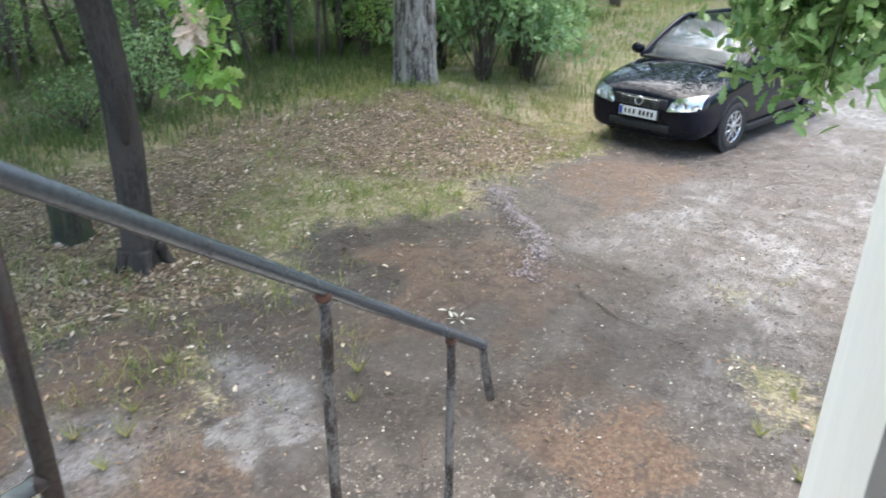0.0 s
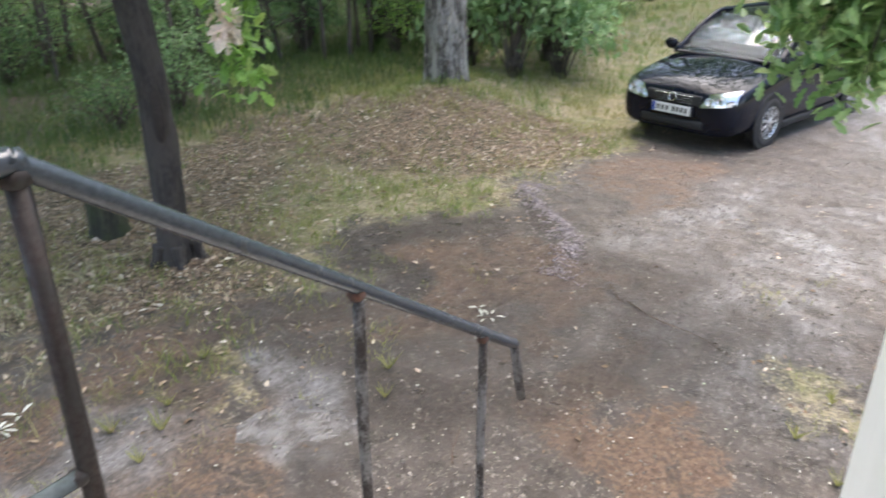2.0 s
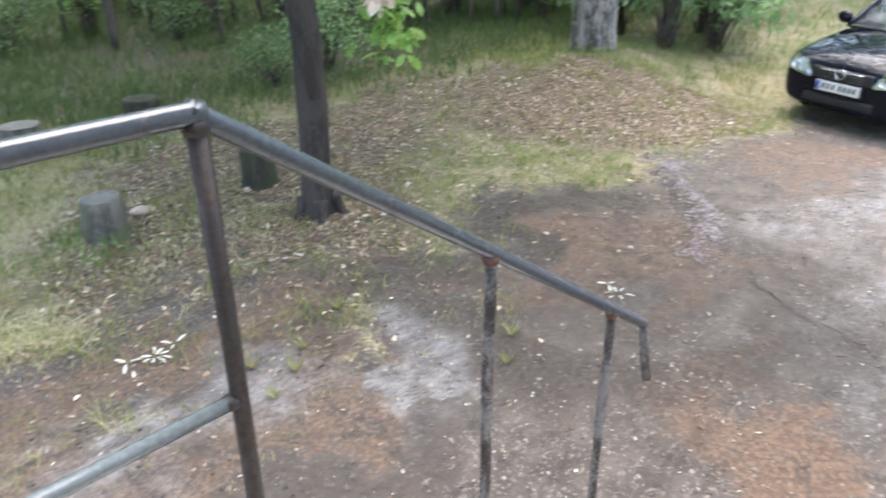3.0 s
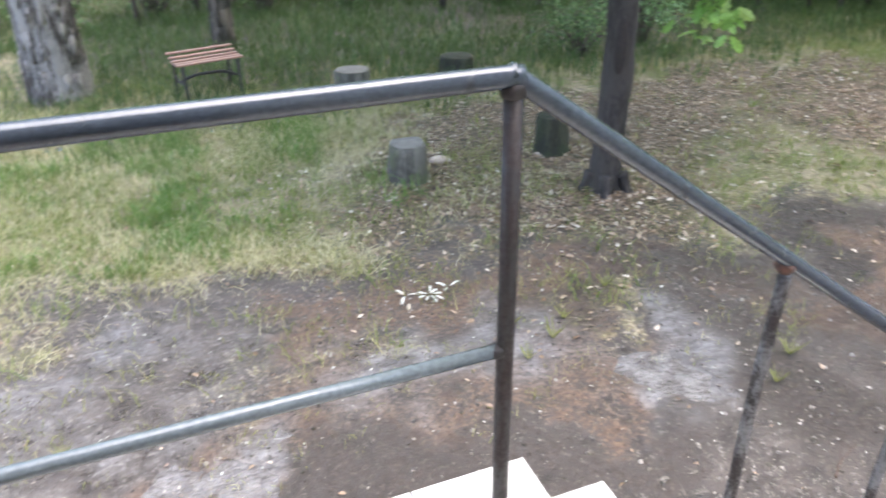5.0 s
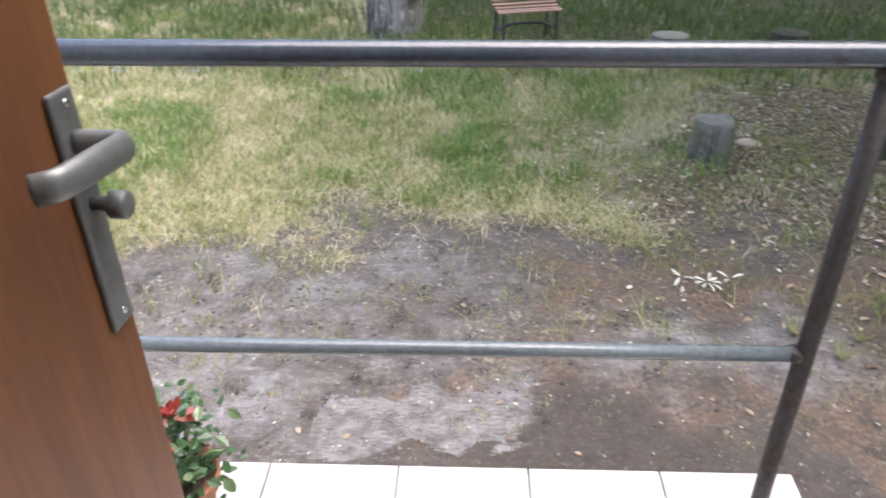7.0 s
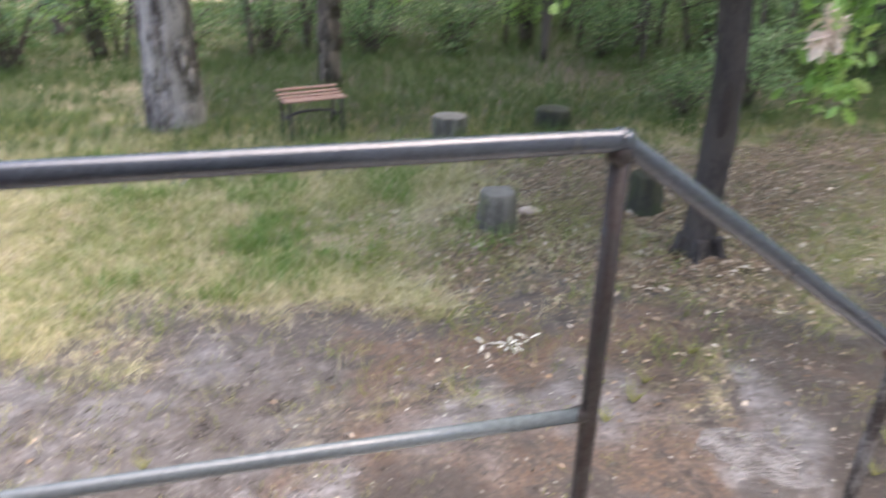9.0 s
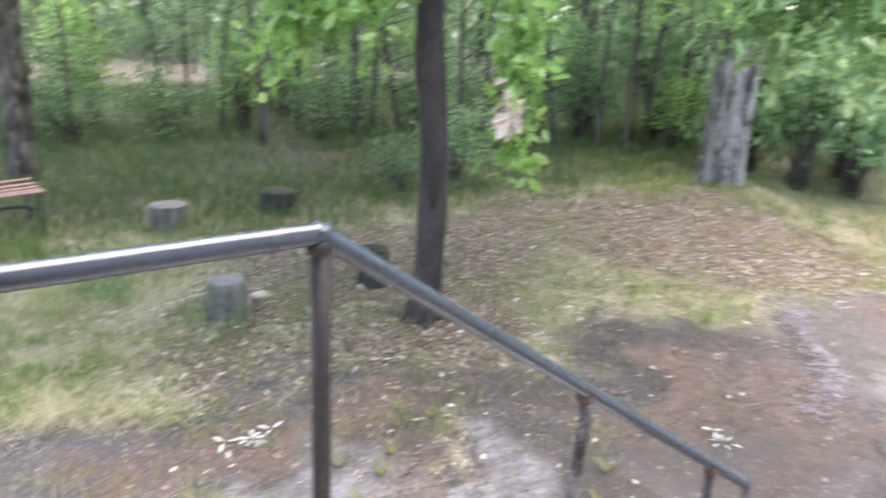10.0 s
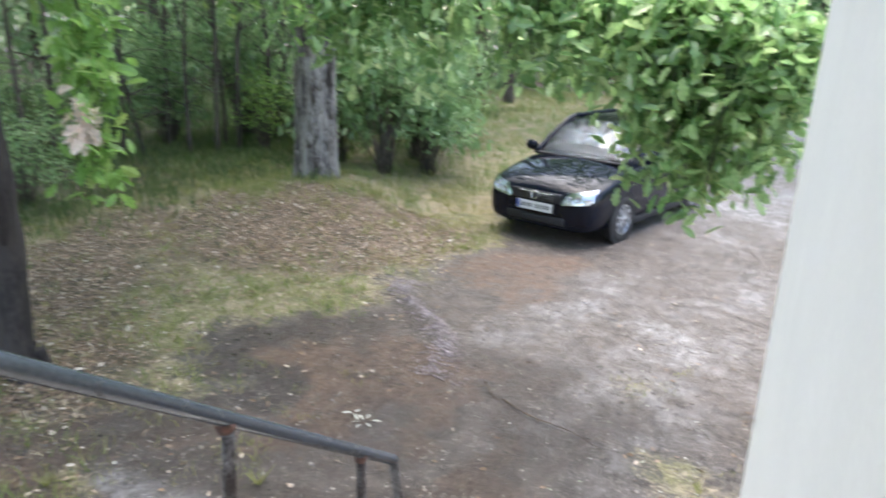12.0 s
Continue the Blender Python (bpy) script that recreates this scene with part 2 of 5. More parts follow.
M_WATER = Nodes("muddy_rain_water")
M_WATER.bump(M_WATER.noise(36, 3, 0.55, (0.8, 1.4, 1)), 1.0, 0.03)
M_WATER = M_WATER.done(M_WATER.mix(M_WATER.ramp(M_WATER.noise(9, 5, 0.7), 0.35, 0.65), (0.095, 0.083, 0.075), (0.20, 0.185, 0.175)), 0.1)
M_GRIT = leafy("track_grit", (0.045, 0.034, 0.027), (0.18, 0.15, 0.124), (0.38, 0.335, 0.285), 0.35, 0.0)
M_TWIG = surface("fallen_twig_bark", (0.14, 0.095, 0.065), (0.07, 0.05, 0.04), 20, (0.8, 0.9))
M_BENCH = surface("reddish_varnished_slat", (0.38, 0.225, 0.17), (0.27, 0.155, 0.115), 9, (0.35, 0.55), 0.2, stretch=(0.1, 1, 1))
M_IRON = surface("black_cast_iron", (0.03, 0.03, 0.03), (0.05, 0.045, 0.04), 15, (0.4, 0.6))
M_POT = surface("terracotta_pot", (0.36, 0.16, 0.09), (0.28, 0.12, 0.07), 8, (0.7, 0.85))
M_SOIL = surface("potting_soil", (0.03, 0.022, 0.018), (0.05, 0.04, 0.03), 30, (0.9, 1.0), 0.8)
M_PETAL = leafy("red_petals", (0.38, 0.045, 0.038), (0.46, 0.085, 0.07), (0.5, 0.2, 0.17), 0.45, 0.3)
M_CAR = Nodes("black_car_paint")
M_CAR.bump(M_CAR.noise(260, 2), 0.02, 0.001)
M_CAR = M_CAR.done(M_CAR.mix(M_CAR.ramp(M_CAR.noise(3, 4), 0.4, 0.8), (0.004, 0.0055, 0.011), (0.008, 0.01, 0.017)), M_CAR.ramp(M_CAR.noise(14, 4), 0.3, 0.8, 0.03, 0.08), Coat_Weight=0.0, Specular_IOR_Level=0.25)
M_TRIM = surface("black_plastic_trim", (0.008, 0.008, 0.009), (0.014, 0.014, 0.015), 20, (0.6, 0.75), 0.1)
M_DARK_CHROME = surface("dark_chrome", (0.22, 0.22, 0.23), (0.16, 0.16, 0.165), 20, (0.2, 0.3), 0.02, metal=1.0)
M_CHROME = surface("chrome", (0.75, 0.75, 0.76), (0.66, 0.66, 0.67), 20, (0.1, 0.2), 0.02, metal=1.0)
M_ALLOY = surface("silver_alloy", (0.62, 0.63, 0.64), (0.5, 0.5, 0.51), 15, (0.25, 0.4), 0.05, metal=0.9)
M_TYRE = surface("tyre_rubber", (0.018, 0.018, 0.018), (0.035, 0.032, 0.03), 15, (0.75, 0.9), 0.3)
M_PLATE = surface("white_plate", (0.72, 0.72, 0.70), (0.64, 0.64, 0.62), 10, (0.4, 0.5), 0.05)
M_PLATE_MARK = surface("dark_plate_bars", (0.02, 0.02, 0.022), (0.03, 0.03, 0.03), 10, (0.5, 0.6), 0.05)
M_PLATE_BLUE = surface("blue_plate_band", (0.02, 0.06, 0.3), (0.03, 0.07, 0.33), 10, (0.5, 0.6), 0.05)
M_SEAT = surface("dark_grey_seat_cloth", (0.07, 0.07, 0.075), (0.045, 0.045, 0.05), 40, (0.9, 1.0))


def clear(name, color, rough=0.02):
    n = Nodes(name)
    n.bump(n.noise(120, 2), 0.03, 0.001)
    return n.done(n.mix(n.ramp(n.noise(6, 3), 0.3, 0.8), color, tuple(c * 0.93 for c in color)), rough, Transmission_Weight=1.0, IOR=1.35)


M_GLASS = clear("tinted_car_glass", (0.42, 0.54, 0.60))
M_LENS = clear("clear_headlight_cover", (0.93, 0.95, 0.96))


# ---- mesh helpers ----
def part(name, bm, material, parent=None, label="", smooth=True):
    me = bpy.data.meshes.new(name)
    bm.to_mesh(me)
    bm.free()
    me.materials.append(material)
    if smooth:
        me.polygons.foreach_set("use_smooth", [True] * len(me.polygons))
    ob = new(name, me)
    ob.parent = parent
    return tagged(ob, label)


def from_arrays(name, verts, faces, material, parent=None, smooth=False):
    """faces: rows of triangles or quads."""
    me = bpy.data.meshes.new(name)
    faces = np.asarray(faces, dtype=np.int32)
    k = faces.shape[1]
    me.vertices.add(len(verts)), me.loops.add(faces.size), me.polygons.add(len(faces))
    me.vertices.foreach_set("co", np.asarray(verts, dtype=np.float32).ravel())
    me.loops.foreach_set("vertex_index", faces.ravel())
    me.polygons.foreach_set("loop_start", np.arange(0, faces.size, k, dtype=np.int32))
    me.polygons.foreach_set("use_smooth", np.full(len(faces), smooth))
    me.update(calc_edges=True)
    me.materials.append(material)
    ob = new(name, me)
    ob.parent = parent
    return ob


def empty(name, at=(0, 0, 0), label="", category="", group="", kind="", turn=0):
    ob = new(name)
    ob.empty_display_size = 0.1
    ob.matrix_basis = pose(*at, 0, 0, turn)
    return tagged(ob, label, category, group, kind)


def box(bm, a, b, bevel=0.0, m=None):
    g = bmesh.ops.create_cube(bm, size=1)["verts"]
    for v in g:
        v.co = Vector([(a[i] + b[i]) / 2 + v.co[i] * (b[i] - a[i]) for i in range(3)])
    if bevel:
        es = list({e for v in g for e in v.link_edges})
        r = bmesh.ops.bevel(bm, geom=es, offset=bevel, segments=2, profile=0.5, affect="EDGES")
        g = list({v for f in r["faces"] for v in f.verts} | {v for v in g if v.is_valid})
    if m is not None:
        bmesh.ops.transform(bm, matrix=m, verts=g)
    return bm


def boxed(name, a, b, material, parent=None, bevel=0.0, label=""):
    return part(name, box(bmesh.new(), a, b, bevel), material, parent, label, smooth=False)


def tube(bm, path, radii, sides=12, wob=0.0, seed=0, caps=True):
    """A pipe, limb or trunk along a path of points."""
    pts = [Vector(p) for p in path]
    radii = [radii] * len(pts) if isinstance(radii, (int, float)) else radii
    rr = random.Random(seed)
    rings, side = [], None
    for i, p in enumerate(pts):
        d = (pts[min(i + 1, len(pts) - 1)] - pts[max(i - 1, 0)]).normalized()
        if side is None:
            side = d.orthogonal().normalized()
        side = (side - d * side.dot(d)).normalized()
        up = d.cross(side)
        ring = []
        for k in range(sides):
            a = 2 * math.pi * k / sides
            r = radii[i] * (1 + wob * (noise.noise(Vector((math.cos(a) * 1.6, math.sin(a) * 1.6, i * 0.35 + seed))) + 0.35 * rr.uniform(-1, 1)))
            ring.append(bm.verts.new(p + (side * math.cos(a) + up * math.sin(a)) * r))
        rings.append(ring)
    for a, b in zip(rings, rings[1:]):
        for k in range(sides):
            bm.faces.new((a[k], a[(k + 1) % sides], b[(k + 1) % sides], b[k]))
    if caps:
        bm.faces.new(rings[0][::-1]), bm.faces.new(rings[-1])
    return bm


def curve_path(points, n=8):
    """Points along a smooth line through the given ones."""
    p = [Vector(q) for q in points]
    p = [2 * p[0] - p[1]] + p + [2 * p[-1] - p[-2]]
    out = []
    for i in range(1, len(p) - 2):
        for k in range(n):
            t = k / n
            a, b, c, d = p[i - 1], p[i], p[i + 1], p[i + 2]
            out.append(0.5 * (2 * b + (c - a) * t + (2 * a - 5 * b + 4 * c - d) * t * t + (3 * b - a - 3 * c + d) * t ** 3))
    return out + [p[-2]]


def lathe(bm, profile, sides=24, m=None):
    rings = []
    for r, z in profile:
        rings.append([bm.verts.new((r * math.cos(2 * math.pi * k / sides), r * math.sin(2 * math.pi * k / sides), z)) for k in range(sides)])
    for a, b in zip(rings, rings[1:]):
        for k in range(sides):
            bm.faces.new((a[k], a[(k + 1) % sides], b[(k + 1) % sides], b[k]))
    bm.faces.new(rings[0][::-1]), bm.faces.new(rings[-1])
    if m is not None:
        bmesh.ops.transform(bm, matrix=m, verts=[v for r in rings for v in r])
    return bm


# a lobed oak leaf, folded along its rib, one unit long
_half = [(0.0, 0.0), (0.16, 0.07), (0.22, 0.17), (0.34, 0.12), (0.45, 0.26), (0.57, 0.16), (0.70, 0.27), (0.80, 0.15), (0.92, 0.13), (1.0, 0.0)]
OAK_V = [(x, 0.0, 0.0) for x in (0.0, 0.34, 0.57, 0.80, 1.0)]
OAK_F = []
for s in (1, -1):
    base = len(OAK_V)
    OAK_V += [(x, s * y, y * 0.3 - 0.12 * x * x) for x, y in _half[1:-1]]
    r0 = [0, base, base + 1, base + 2, base + 3, base + 4, base + 5, base + 6, base + 7, 4]
    rib = [0, 0, 1, 1, 1, 2, 2, 3, 3, 4]
    for i in range(9):
        for tri in ((rib[i], r0[i], r0[i + 1]), (rib[i], r0[i + 1], rib[i + 1])):
            if len(set(tri)) == 3:
                OAK_F.append(tri if s > 0 else tri[::-1])
OAK_V = np.array(OAK_V)
OAK_V[:5, 2] = -0.12 * OAK_V[:5, 0] ** 2
# a plain pointed leaf
PLAIN_V = np.array([(0, 0, 0), (0.35, 0.24, 0.06), (0.35, -0.24, 0.06), (0.5, 0, -0.02), (0.75, 0.17, 0.0), (0.75, -0.17, 0.0), (1, 0, -0.1)])
PLAIN_F = [(0, 3, 1), (0, 2, 3), (1, 3, 4), (2, 5, 3), (3, 6, 4), (3, 5, 6)]


def turned(a, b, c):
    """Rotation matrices from arrays of angles about z, y, x."""
    ca, sa, cb, sb, cc, sc = np.cos(a), np.sin(a), np.cos(b), np.sin(b), np.cos(c), np.sin(c)
    return np.stack([np.stack([ca * cb, ca * sb * sc - sa * cc, ca * sb * cc + sa * sc], -1),
                     np.stack([sa * cb, sa * sb * sc + ca * cc, sa * sb * cc - ca * sc], -1),
                     np.stack([-sb, cb * sc, cb * cc], -1)], -2)


def spread(base_v, base_f, at, rot, size):
    """Copies of a small shape, joined: vertices and faces."""
    at, size = np.asarray(at, float), np.asarray(size, float)
    v = np.einsum("nij,kj->nki", rot, base_v) * size[:, None, None] + at[:, None, :]
    f = np.asarray(base_f)[None] + (np.arange(len(at)) * len(base_v))[:, None, None]
    return v.reshape(-1, 3), f.reshape(-1, 3)


def leaf_turns(n, droop=0.5, sway=0.6):
    return turned(rng.uniform(0, 2 * np.pi, n), rng.normal(droop, sway, n), rng.normal(0, 0.7, n))


def lattice(x, y, scale, seed=0):
    """Smooth random heights, 0 to 1."""
    x, y = np.asarray(x, float) / scale, np.asarray(y, float) / scale
    i, j = np.floor(x), np.floor(y)
    u, v = x - i, y - j
    u, v = u * u * (3 - 2 * u), v * v * (3 - 2 * v)

    def h(a, b):
        s = np.sin(a * 127.1 + b * 311.7 + seed * 74.7) * 43758.5453
        return s - np.floor(s)
    return (h(i, j) * (1 - u) + h(i + 1, j) * u) * (1 - v) + (h(i, j + 1) * (1 - u) + h(i + 1, j + 1) * u) * v


def step(x, a, b):
    t = np.clip((x - a) / (b - a), 0, 1)
    return t * t * (3 - 2 * t)


def blob(x, y, cx, cy, rx, ry, turn=0.0):
    c, s = math.cos(radians(turn)), math.sin(radians(turn))
    dx, dy = x - cx, y - cy
    return 1 - step(np.hypot((dx * c + dy * s) / rx, (-dx * s + dy * c) / ry), 0.55, 1.25)


# ---- the lie of the land ----
EDGE_X = (-40, -6, -1.5, -0.5, 0.5, 1.25, 2.0, 2.4, 3.3, 3.95, 4.3, 5.15, 6.1, 7.7, 8.6, 10, 14, 40)
EDGE_Y = (4.0, 4.1, 4.15, 4.45, 4.27, 4.2, 4.1, 3.8, 3.7, 3.75, 3.55, 3.2, 3.15, 3.1, 3.05, 3.3, 3.3, 3.5)


PUDDLES = ((2.08, 2.35, 0.36, 0.27), (-0.42, 2.5, 0.62, 0.30))


def land(x, y):
    """Height of the ground."""
    x, y = np.asarray(x, float), np.asarray(y, float)
    z = -0.2 * step(x, 4.5, 9.0) * (1 - step(y, 3.8, 6.5))
    z = z + 0.26 * np.exp(-(((x - 8.7) / 1.5) ** 2 + ((y - 5.6) / 1.1) ** 2))
    z = z + 0.07 * np.exp(-(((x - 3.0) / 0.7) ** 2 + ((y - 4.4) / 0.6) ** 2))
    near = np.exp(-((x - 2) ** 2 + (y - 2) ** 2) / 300.0)
    z = z + 0.10 * (lattice(x, y, 2.3, 3) - 0.5) * step(y, 4.0, 6.0) * near
    calm = near * (1 - 0.8 * step(x, 4.5, 8.5))
    z = z + calm * (0.032 * (lattice(0.8 * x + 0.6 * y, 0.8 * y - 0.6 * x, 0.45, 1) - 0.5) + 0.018 * (lattice(0.6 * x - 0.8 * y, 0.6 * y + 0.8 * x, 0.17, 2) - 0.5))
    for cx, cy, rx, ry in PUDDLES:
        z = z + blob(x, y, cx, cy, 1.4 * rx, 1.4 * ry) * (0.05 * (lattice(x, y, 0.22, 91) - 0.5) + 0.035 * (lattice(x, y, 0.1, 92) - 0.5) - 0.004)
        z = z - 0.016 * blob(x, y, cx, cy, 0.8 * rx, 0.8 * ry)
    rut = np.abs((y - 2.02) - (x - 4.66) * 0.67 + 0.12 * np.sin(x * 4)) / 1.2
    z = z + 0.05 * np.exp(-(rut / 0.1) ** 2) * step(x, 4.2, 4.8) * (1 - step(x, 5.9, 6.5))
    return z


def kinds(x, y):
    """How much grass, litter, pale grit with painted sky glare, red needles, dark mud with painted forest shade, and
    wetness lie at a place.
    """
    wx = x + 1.0 * (lattice(x, y, 1.1, 5) - 0.5) + 0.5 * (lattice(x, y, 0.4, 6) - 0.5) + 0.25 * (lattice(x, y, 0.17, 16) - 0.5)
    wy = y + 0.9 * (lattice(x, y, 0.9, 7) - 0.5) + 0.6 * (lattice(x, y, 0.42, 8) - 0.5) + 0.3 * (lattice(x, y, 0.18, 18) - 0.5)
    edge = np.interp(wx, EDGE_X, EDGE_Y)
    soil = 1 - step(wy, edge - 0.4, edge + 0.45)
    soil = soil * np.maximum(step(wy, -3.2, -2.4), 1 - step(wx, 6, 8))
    olive = np.maximum(blob(wx, wy, 5.0, 4.25, 1.15, 0.75, -25), 0.6 * blob(wx, wy, 3.6, 4.3, 0.5, 0.5))
    litter = np.maximum.reduce([blob(wx, wy, 7.3, 4.7, 1.9, 1.5, 10), blob(wx, wy, 4.2, 5.7, 1.6, 1.2), blob(wx, wy, 2.6, 5.3, 1.3, 1.7), 0.8 * blob(wx, wy, 6.2, 6.4, 1.8, 0.9), 0.8 * blob(wx, wy, 2.4, 4.2, 1.3, 0.6), 0.6 * blob(wx, wy, 0.9, 4.3, 1.2, 0.35)])
    litter = np.maximum(litter, 0.4 * step(wy, 7.2 - 0.2 * wx, 9.0 - 0.2 * wx) * lattice(x, y, 1.3, 95) * step(wx, -0.5, 1.5))
    litter = litter * (1 - 0.55 * olive)
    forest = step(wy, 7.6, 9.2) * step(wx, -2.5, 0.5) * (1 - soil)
    grass = (1 - soil) * (1 - 0.55 * litter) * (1 - 0.8 * forest)
    tuft = np.maximum.reduce([blob(wx, wy, 3.5, 0.05, 0.75, 0.4), 0.7 * blob(wx, wy, 2.05, 3.05, 0.5, 0.3), 0.4 * blob(wx, wy, 5.0, 0.9, 0.6, 0.35), 0.5 * blob(wx, wy, 0.1, 3.2, 0.7, 0.2), 0.5 * blob(wx, wy, 1.9, 3.4, 0.7, 0.2)])
    grass = np.maximum(grass, 0.5 * tuft)
    # grit tone plus sky reflection and track glare, painted as pale patches
    pale = np.maximum.reduce([0.62 * blob(wx, wy, 2.08, 2.35, 0.5, 0.4), 0.42 * blob(wx, wy, 6.8, 0.5, 3.2, 1.4, 0), 0.6 * step(wx, 8.5, 12.0), 0.36 * blob(wx, wy, -1.2, 3.4, 1.6, 0.8), 0.6 * blob(wx, wy, 0.9, 2.95, 0.8, 0.4), 0.38 * blob(wx, wy, -0.9, 2.6, 1.0, 0.6), 0.35 * blob(wx, wy, 1.3, 3.3, 0.5, 0.25), 0.3 * blob(wx, wy, 3.6, 0.2, 1.4, 0.6), 0.35 * blob(wx, wy, 4.9, 1.2, 1.3, 0.8, 20)]) * soil
    pale = pale * (0.35 + 1.2 * lattice(0.8 * x + 0.6 * y, 0.8 * y - 0.6 * x, 0.55, 97)) * (0.5 + lattice(x, y, 0.13, 98))
    red = np.maximum.reduce([0.95 * blob(wx, wy, 4.15, 2.45, 0.8, 0.6, -30), 0.7 * blob(wx, wy, 7.3, 2.2, 1.1, 0.6), 0.65 * blob(wx, wy, 0.6, 3.65, 0.9, 0.4), 0.9 * blob(wx, wy, 2.8, 1.0, 0.5, 0.35), 0.8 * blob(wx, wy, 2.0, 3.6, 1.2, 0.5), 0.6 * blob(wx, wy, 0.15, 2.7, 0.3, 0.8), 0.5 * blob(wx, wy, 3.2, 2.9, 0.8, 0.4), 0.5 * blob(wx, wy, 1.3, 2.6, 0.8, 0.3), 0.75 * blob(wx, wy, 3.35, 1.3, 0.7, 0.3), 0.6 * blob(wx, wy, 1.2, 2.75, 0.9, 0.35)]) * soil
    dark = np.maximum.reduce([0.9 * blob(wx, wy, 2.85, 1.7, 0.8, 0.45, -35), 0.95 * blob(wx, wy, 4.35, 3.1, 1.0, 0.28, -28), 0.6 * blob(wx, wy, 0.55, 2.3, 0.5, 0.3), 0.7 * blob(wx, wy, 3.75, 1.25, 0.5, 0.3), 0.6 * blob(wx, wy, 4.75, 1.75, 0.7, 0.4), 0.7 * blob(wx, wy, 1.65, 3.45, 0.5, 0.2), 0.6 * blob(wx, wy, 5.4, 2.45, 0.5, 0.4), 0.5 * blob(wx, wy, 4.2, 0.75, 0.8, 0.3), 0.6 * blob(wx, wy, 2.3, 3.5, 0.45, 0.25), 0.65 * blob(wx, wy, 3.0, 3.2, 0.8, 0.45), 0.6 * blob(wx, wy, 3.0, 2.4, 0.6, 0.4), 0.5 * blob(wx, wy, 1.4, 2.1, 0.6, 0.25), 0.5 * blob(wx, wy, 4.0, 2.3, 0.9, 0.6), 0.45 * blob(wx, wy, 2.6, 4.3, 0.9, 0.5)]) * soil
    # shade of the trees, painted as dark ground on the forest floor
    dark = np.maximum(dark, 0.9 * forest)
    wet = soil * (0.5 + 0.5 * np.maximum.reduce([dark, blob(wx, wy, -1.0, 3.0, 1.8, 1.1), 0.35 * step(wx, 5, 9), 0.8 * pale]))
    return grass, litter * (1 - soil), pale, red, dark, wet


def axis(lo, hi, fine, far):
    a = list(np.arange(lo, hi + fine / 2, fine))
    s, g = fine, []
    x = 0.0
    while x < far:
        s *= 1.17
        x += s
        g.append(x)
    return np.array([lo - q for q in g[::-1]] + a + [hi + q for q in g])


gx, gy = axis(-4.0, 12.5, 0.075, 400), axis(-2.0, 10.5, 0.075, 400)
GX, GY = np.meshgrid(gx, gy, indexing="ij")
flat_x, flat_y = GX.ravel(), GY.ravel()
heights = land(flat_x, flat_y)
ni, nj = len(gx), len(gy)
ii, jj = np.meshgrid(np.arange(ni - 1), np.arange(nj - 1), indexing="ij")
q0 = (ii * nj + jj).ravel()
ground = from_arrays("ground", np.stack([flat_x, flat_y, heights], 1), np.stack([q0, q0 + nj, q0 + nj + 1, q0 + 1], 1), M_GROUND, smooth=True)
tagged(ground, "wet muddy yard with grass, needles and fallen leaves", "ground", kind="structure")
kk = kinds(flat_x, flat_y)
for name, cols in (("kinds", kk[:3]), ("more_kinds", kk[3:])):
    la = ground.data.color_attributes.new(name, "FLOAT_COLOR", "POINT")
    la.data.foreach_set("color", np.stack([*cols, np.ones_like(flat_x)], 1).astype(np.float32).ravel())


# ---- the house, the landing and the steps ----
WALL_Y, LAND_Z, EDGE_Y1 = -0.019, 1.05, 1.172
TREAD, RISE = 0.245, 0.175


def wall(name, a, b, material=M_PLASTER, label="white plastered house wall"):
    return tagged(boxed(name, a, b, material), label, "wall", kind="structure")


wall("wall_front_1", (0.19, WALL_Y - 0.35, -0.3), (1.7, WALL_Y, 3.9))
wall("wall_front_2", (-7.0, WALL_Y - 0.35, -0.3), (-0.58, WALL_Y, 3.9))
wall("wall_front_3", (-0.58, WALL_Y - 0.35, 3.15), (0.19, WALL_Y, 3.9))
wall("wall_east", (1.35, -8.0, -0.3), (1.698, WALL_Y - 0.352, 3.9))
wall("wall_west", (-7.0, -8.0, -0.3), (-6.65, WALL_Y - 0.352, 3.9))
wall("wall_north", (-6.648, -8.0, -0.3), (1.348, -7.65, 3.9))
wall("wall_hall", (-6.648, -3.2, 1.05), (1.348, -3.0, 3.5), M_INNER, "pale painted hall wall")
tagged(boxed("floor", (-6.648, -7.64, 0.85), (1.348, WALL_Y - 0.352, 1.049), M_HALLFLOOR), "brown hall floor inside the house", "floor", kind="structure")
tagged(boxed("ceiling", (-6.648, -7.64, 3.5), (1.348, WALL_Y - 0.352, 3.6), M_INNER), "pale painted hall ceiling", "ceiling", kind="structure")
tagged(boxed("threshold", (-0.578, WALL_Y - 0.35, 0.85), (0.188, WALL_Y + 0.0028, 1.046), M_HALLFLOOR), "brown door threshold", "threshold", kind="structure")
roof = bmesh.new()
for s in (1, -1):
    yy = -4.04
    vs = [roof.verts.new(p) for p in ((-7.3, yy, 6.2), (2.3, yy, 6.2), (2.3, yy + s * 4.35, 3.86), (-7.3, yy + s * 4.35, 3.86))]
    roof.faces.new(vs if s < 0 else vs[::-1])
bmesh.ops.solidify(roof, geom=roof.faces[:], thickness=0.12)
tagged(part("roof", roof, M_ROOF, smooth=False), "dark red tiled house roof", "roof", kind="structure")

# landing and stair body in concrete; the tiles lie on it as pieces
landing = tagged(boxed("landing", (-1.6, WALL_Y + 0.002, -0.3), (0.648, EDGE_Y1 - 0.012, LAND_Z - 0.012), M_CONCRETE), "concrete entrance landing with cream tiles", "landing", kind="structure")
